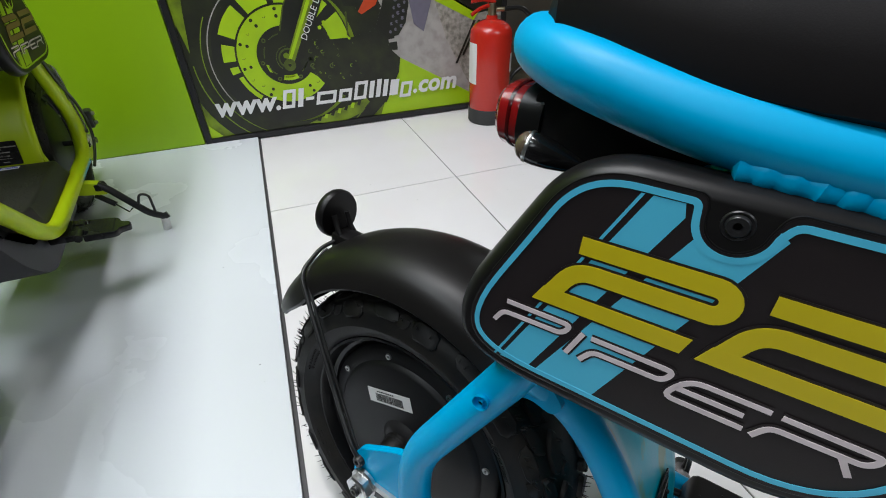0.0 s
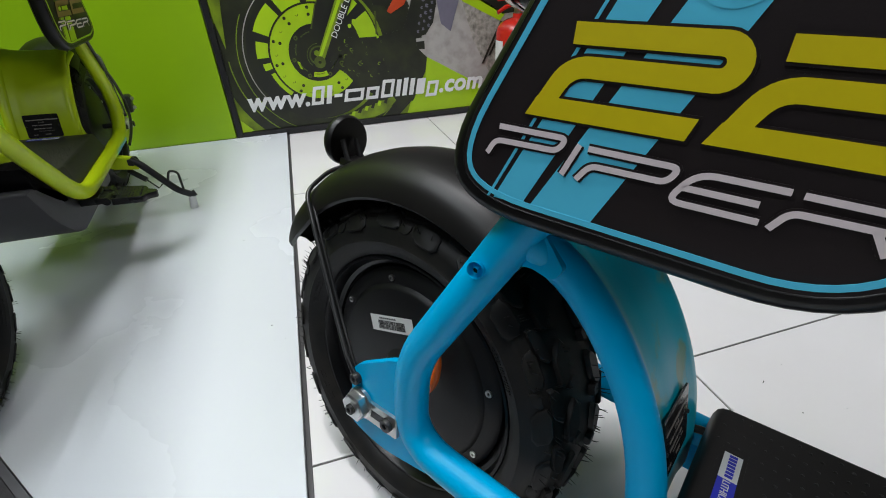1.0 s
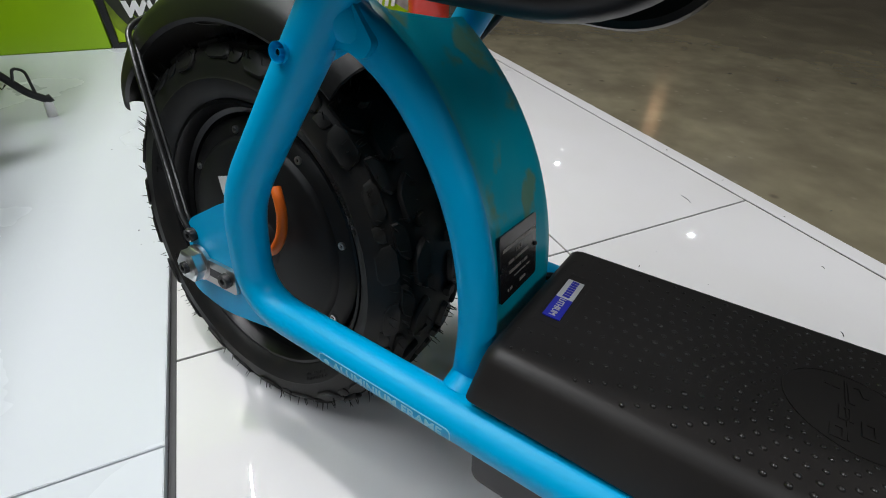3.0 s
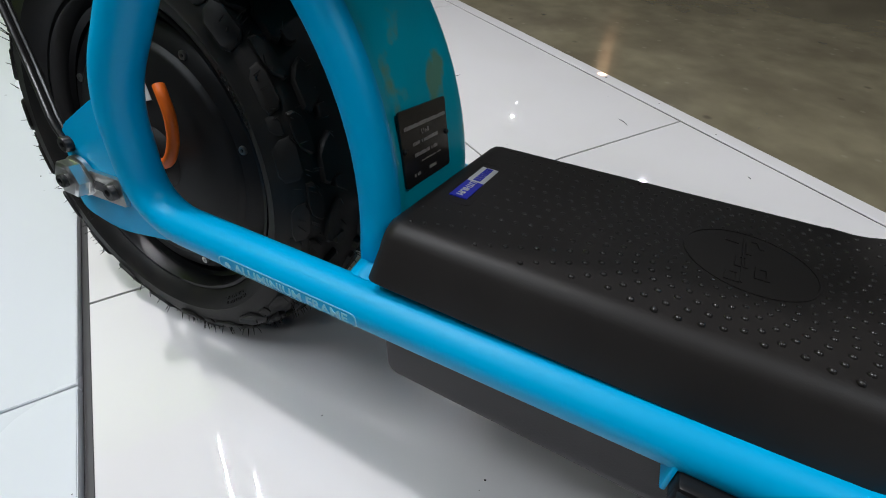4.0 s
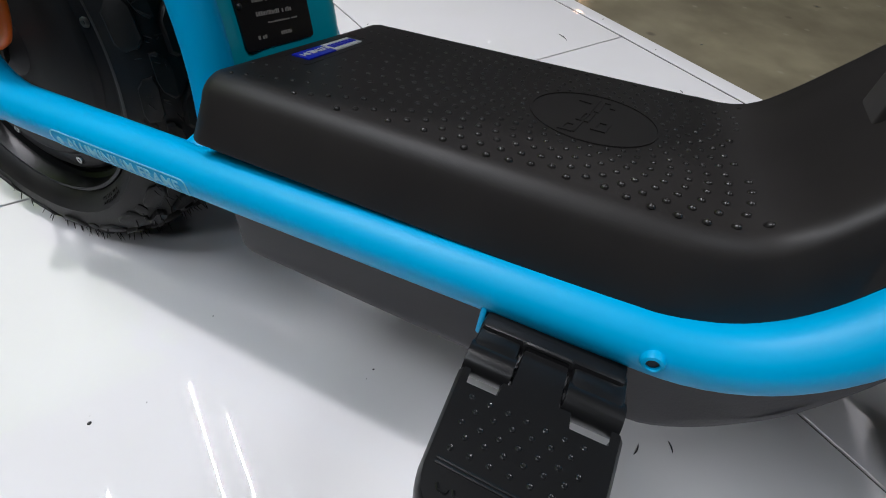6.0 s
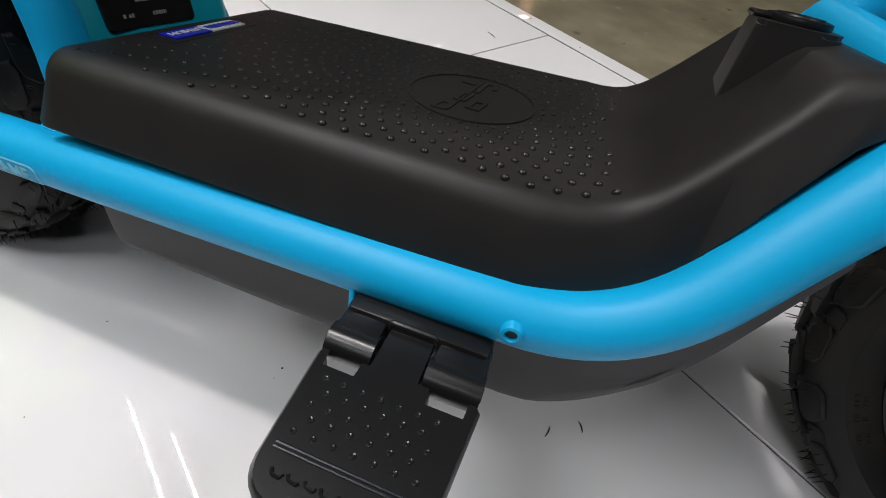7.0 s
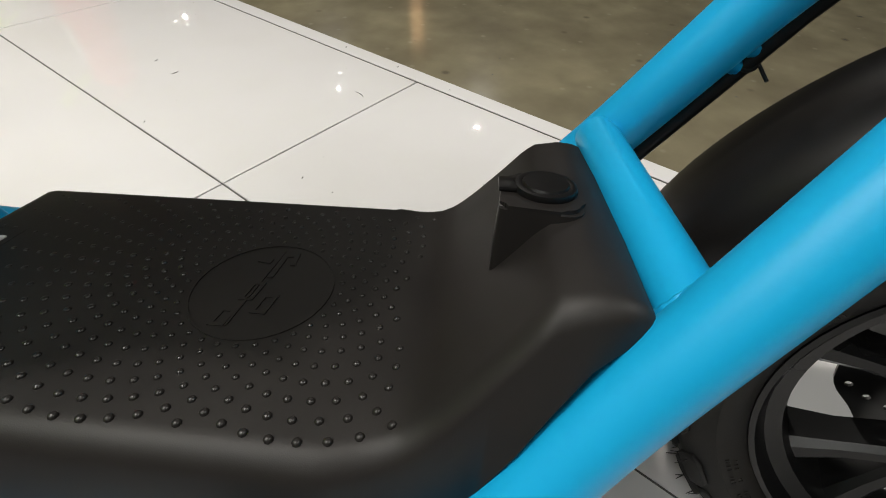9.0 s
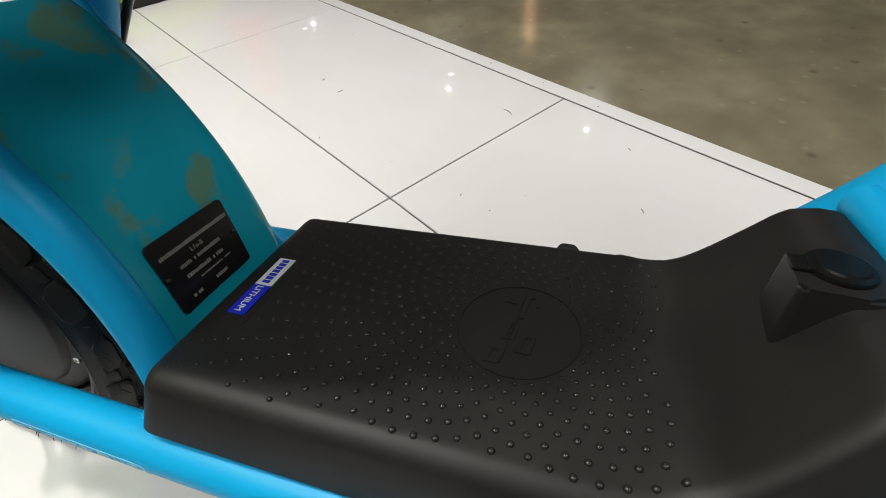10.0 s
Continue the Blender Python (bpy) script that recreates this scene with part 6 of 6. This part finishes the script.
# bodies for the added fill panels
for x, y, _ in FILL_PANELS:
    lamp = thing("fill_panel_light", pose(x, y, 3.0), "wide white LED panel added as unseen fill light", "ceiling light", "panel lights")
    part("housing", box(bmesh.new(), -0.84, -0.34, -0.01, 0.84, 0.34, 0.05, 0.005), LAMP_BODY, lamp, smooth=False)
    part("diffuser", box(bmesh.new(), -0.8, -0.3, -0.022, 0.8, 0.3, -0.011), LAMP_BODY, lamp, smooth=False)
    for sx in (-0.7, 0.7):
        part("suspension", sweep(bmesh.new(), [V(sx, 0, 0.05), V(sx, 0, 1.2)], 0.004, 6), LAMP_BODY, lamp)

# ---------------------------------------------------------------- booth floor: tiles, podium, trim
base = part("floor", box(bmesh.new(), -3.2, -3.0, -0.0115, 1.105, WALL_Y + 0.03, -0.003), GROUT, smooth=False)
tagged(base, "white glossy tiled stand floor with dark joints", "floor", kind="structure")
COLS = [-0.60, 0.0026, 0.607, 1.060]
ROWS = [-3.0, -2.40, -1.70, -0.80, 0.092, 1.003, WALL_Y + 0.004]
GAP = 0.0016


def joint(i, y):
    """The long joint between the two rows of tiles is not quite square to the wall."""
    return COLS[i] - (0.0125 * (y - 0.09) if i == 2 and y > 0.09 else 0.0)


for i in range(len(COLS) - 1):
    for j in range(len(ROWS) - 1):
        y0, y1 = ROWS[j], ROWS[j + 1]
        if i == 0:
            if y0 >= 0.05:
                continue
            y1 = min(y1, -0.036)
        bm = bmesh.new()
        # the tiles under the podium stop short of the dark joint strip
        short = 0.0075 if i == 0 else GAP
        c = [(joint(i, y0) + GAP, y0 + GAP), (joint(i + 1, y0) - short, y0 + GAP), (joint(i + 1, y1) - short, y1 - GAP), (joint(i, y1) + GAP, y1 - GAP)]
        e = 0.0006
        inset = [(c[0][0] + e, c[0][1] + e), (c[1][0] - e, c[1][1] + e), (c[2][0] - e, c[2][1] - e), (c[3][0] + e, c[3][1] - e)]
        rows = [[bm.verts.new(V(x, y, z)) for x, y in line] for line, z in ((c, -0.0026), (c, -e), (inset, 0.0))]
        for lo, hi in zip(rows, rows[1:]):
            for k in range(4):
                bm.faces.new((lo[k], lo[(k + 1) % 4], hi[(k + 1) % 4], hi[k]))
        bm.faces.new(rows[-1])
        part("tile", bm, TILE, base, smooth=False)
part("edge_strip", box(bmesh.new(), COLS[-1] + 0.0042, -3.0, -0.0025, 1.103, WALL_Y, 0.0, 0.001, 1), TILE, base, smooth=False)
part("joint_strip", box(bmesh.new(), -0.0034, -3.0, -0.0029, 0.0038, WALL_Y, -0.0008, 0.0004, 1), JOINT_STRIP, base, "dark grey joint strip", smooth=False)
podium_top = [(-0.004, WALL_Y - 0.008), (-0.004, -0.0305), (-0.186, -0.0305), (-0.95, 0.875), (-3.2, 0.875), (-3.2, WALL_Y - 0.008)]
podium_end = [(-0.004, -0.0327), (-0.004, -0.2460), (-0.184, -0.0327)]
for nm, outline, lab in (("podium", podium_top, "low white laminate podium under the lime scooter"), ("podium_end", podium_end, "small end board of the white laminate podium")):
    bm = bmesh.new()
    lo = [bm.verts.new(V(x, y, -0.002)) for x, y in outline]
    hi = [bm.verts.new(V(x, y, 0.010)) for x, y in outline]
    for k in range(len(lo)):
        j = (k + 1) % len(lo)
        bm.faces.new((lo[k], lo[j], hi[j], hi[k]))
    bm.faces.new(hi)
    bm.faces.new(lo[::-1])
    bmesh.ops.bevel(bm, geom=[e for e in bm.edges if all(v in hi for v in e.verts)], offset=0.0009, segments=2, affect="EDGES")
    ob = part(nm, bm, PODIUM, smooth=False)
    tagged(ob, lab, "podium", kind="structure")
# carpeted strip with its metal trim beyond the podium's slanting edge
d = V(-0.764, 0.905, 0).normalized()
nrm = V(-d.y, d.x, 0)
p0 = V(-0.186, -0.030, 0)
trim_line = [p0 + d * -0.275 + nrm * 0.002, p0 + d * 1.18 + nrm * 0.002, p0 + d * 1.18 + nrm * 0.012, p0 + d * -0.275 + nrm * 0.012]
carpet_line = [p0 + d * -0.25 + nrm * 0.013, p0 + d * 1.18 + nrm * 0.013, V(-3.2, 0.863, 0), V(-3.2, -3.0, 0), V(-0.604, -3.0, 0), V(-0.604, -0.80, 0), V(-0.49, -0.61, 0)]
for nm, q, z, mat, lab in (("podium_trim", trim_line, 0.0105, ALU_TRIM, "grey metal edge trim"), ("aisle_carpet", carpet_line, 0.004, CARPET, "dark grey aisle carpet")):
    bm = bmesh.new()
    lo = [bm.verts.new(V(p.x, p.y, -0.001)) for p in q]
    hi = [bm.verts.new(V(p.x, p.y, z)) for p in q]
    for k in range(len(q)):
        bm.faces.new((lo[k], lo[(k + 1) % len(q)], hi[(k + 1) % len(q)], hi[k]))
    bm.faces.new(hi)
    bm.faces.new(lo[::-1])
    ob = part(nm, bm, mat, smooth=False)
    tagged(ob, lab + " beside the podium", "floor edge", kind="structure")
# hairs, specks and scuffs left on the stand floor
rnd = random.Random(31)
bm = bmesh.new()
for x, y, length, turn_deg in ((0.945, 0.141, 0.030, 80), (1.087, 0.170, 0.007, 10), (0.695, 0.012, 0.007, 30), (0.862, -0.217, 0.012, 50), (0.761, 0.574, 0.010, 20), (0.757, 0.490, 0.018, 5), (0.454, -0.477, 0.011, 20), (0.481, -0.491, 0.010, 60), (0.371, -0.417, 0.006, 0), (0.62, 0.35, 0.006, 40), (0.99, -0.11, 0.009, 70)):
    a = radians(turn_deg)
    pts = [V(x + (k - 2) / 4 * length * math.cos(a + 0.10 * (k - 2)), y + (k - 2) / 4 * length * math.sin(a + 0.10 * (k - 2)), 0.0006) for k in range(5)]
    sweep(bm, pts, [0.0003, 0.0006, 0.0007, 0.0006, 0.0002], 5)
for x, y, r in ((0.0845, -0.225, 0.0017), (1.084, 0.33, 0.0022), (1.078, 0.02, 0.0016), (0.30, -0.30, 0.0010), (0.70, -0.05, 0.0012), (0.53, -0.38, 0.0010), (-0.05, 0.40, 0.0013), (-0.12, 0.75, 0.0012)):
    lathe(bm, [(r, 0.0), (r * 0.7, r * 0.4), (0, r * 0.5)], 7, pose(x, y, 0.0102 if x < 0 else 0.0002, 90, 0, 0))
for k in range(60):
    x, y, r = rnd.uniform(-0.3, 1.09), rnd.uniform(-0.6, 1.5), rnd.uniform(0.0003, 0.0008)
    lathe(bm, [(r, 0.0), (0, r * 0.5)], 5, pose(x, y, 0.0102 if x < 0.01 else 0.0002, 90, 0, 0))
tagged(part("floor_grit", bm, INK), "dark hairs and specks of dirt on the white tiles", "dirt", kind="stuff")
# chips and dust on the hall floor
bm = bmesh.new()
for k in range(140):
    x, y, r = rnd.uniform(1.15, 3.6), rnd.uniform(-1.0, 3.2), rnd.uniform(0.0008, 0.004)
    e = rnd.uniform(0, 3.1)
    pts = [V(x + r * f * math.cos(e), y + r * f * math.sin(e), -0.0117) for f in (-1.5, -0.4, 0.6, 1.6)]
    sweep(bm, pts, [r * 0.1, r * 0.3, r * 0.25, r * 0.08], 5)
tagged(part("hall_grit", bm, GROUT), "dark chips and dust on the concrete", "dirt", kind="stuff")
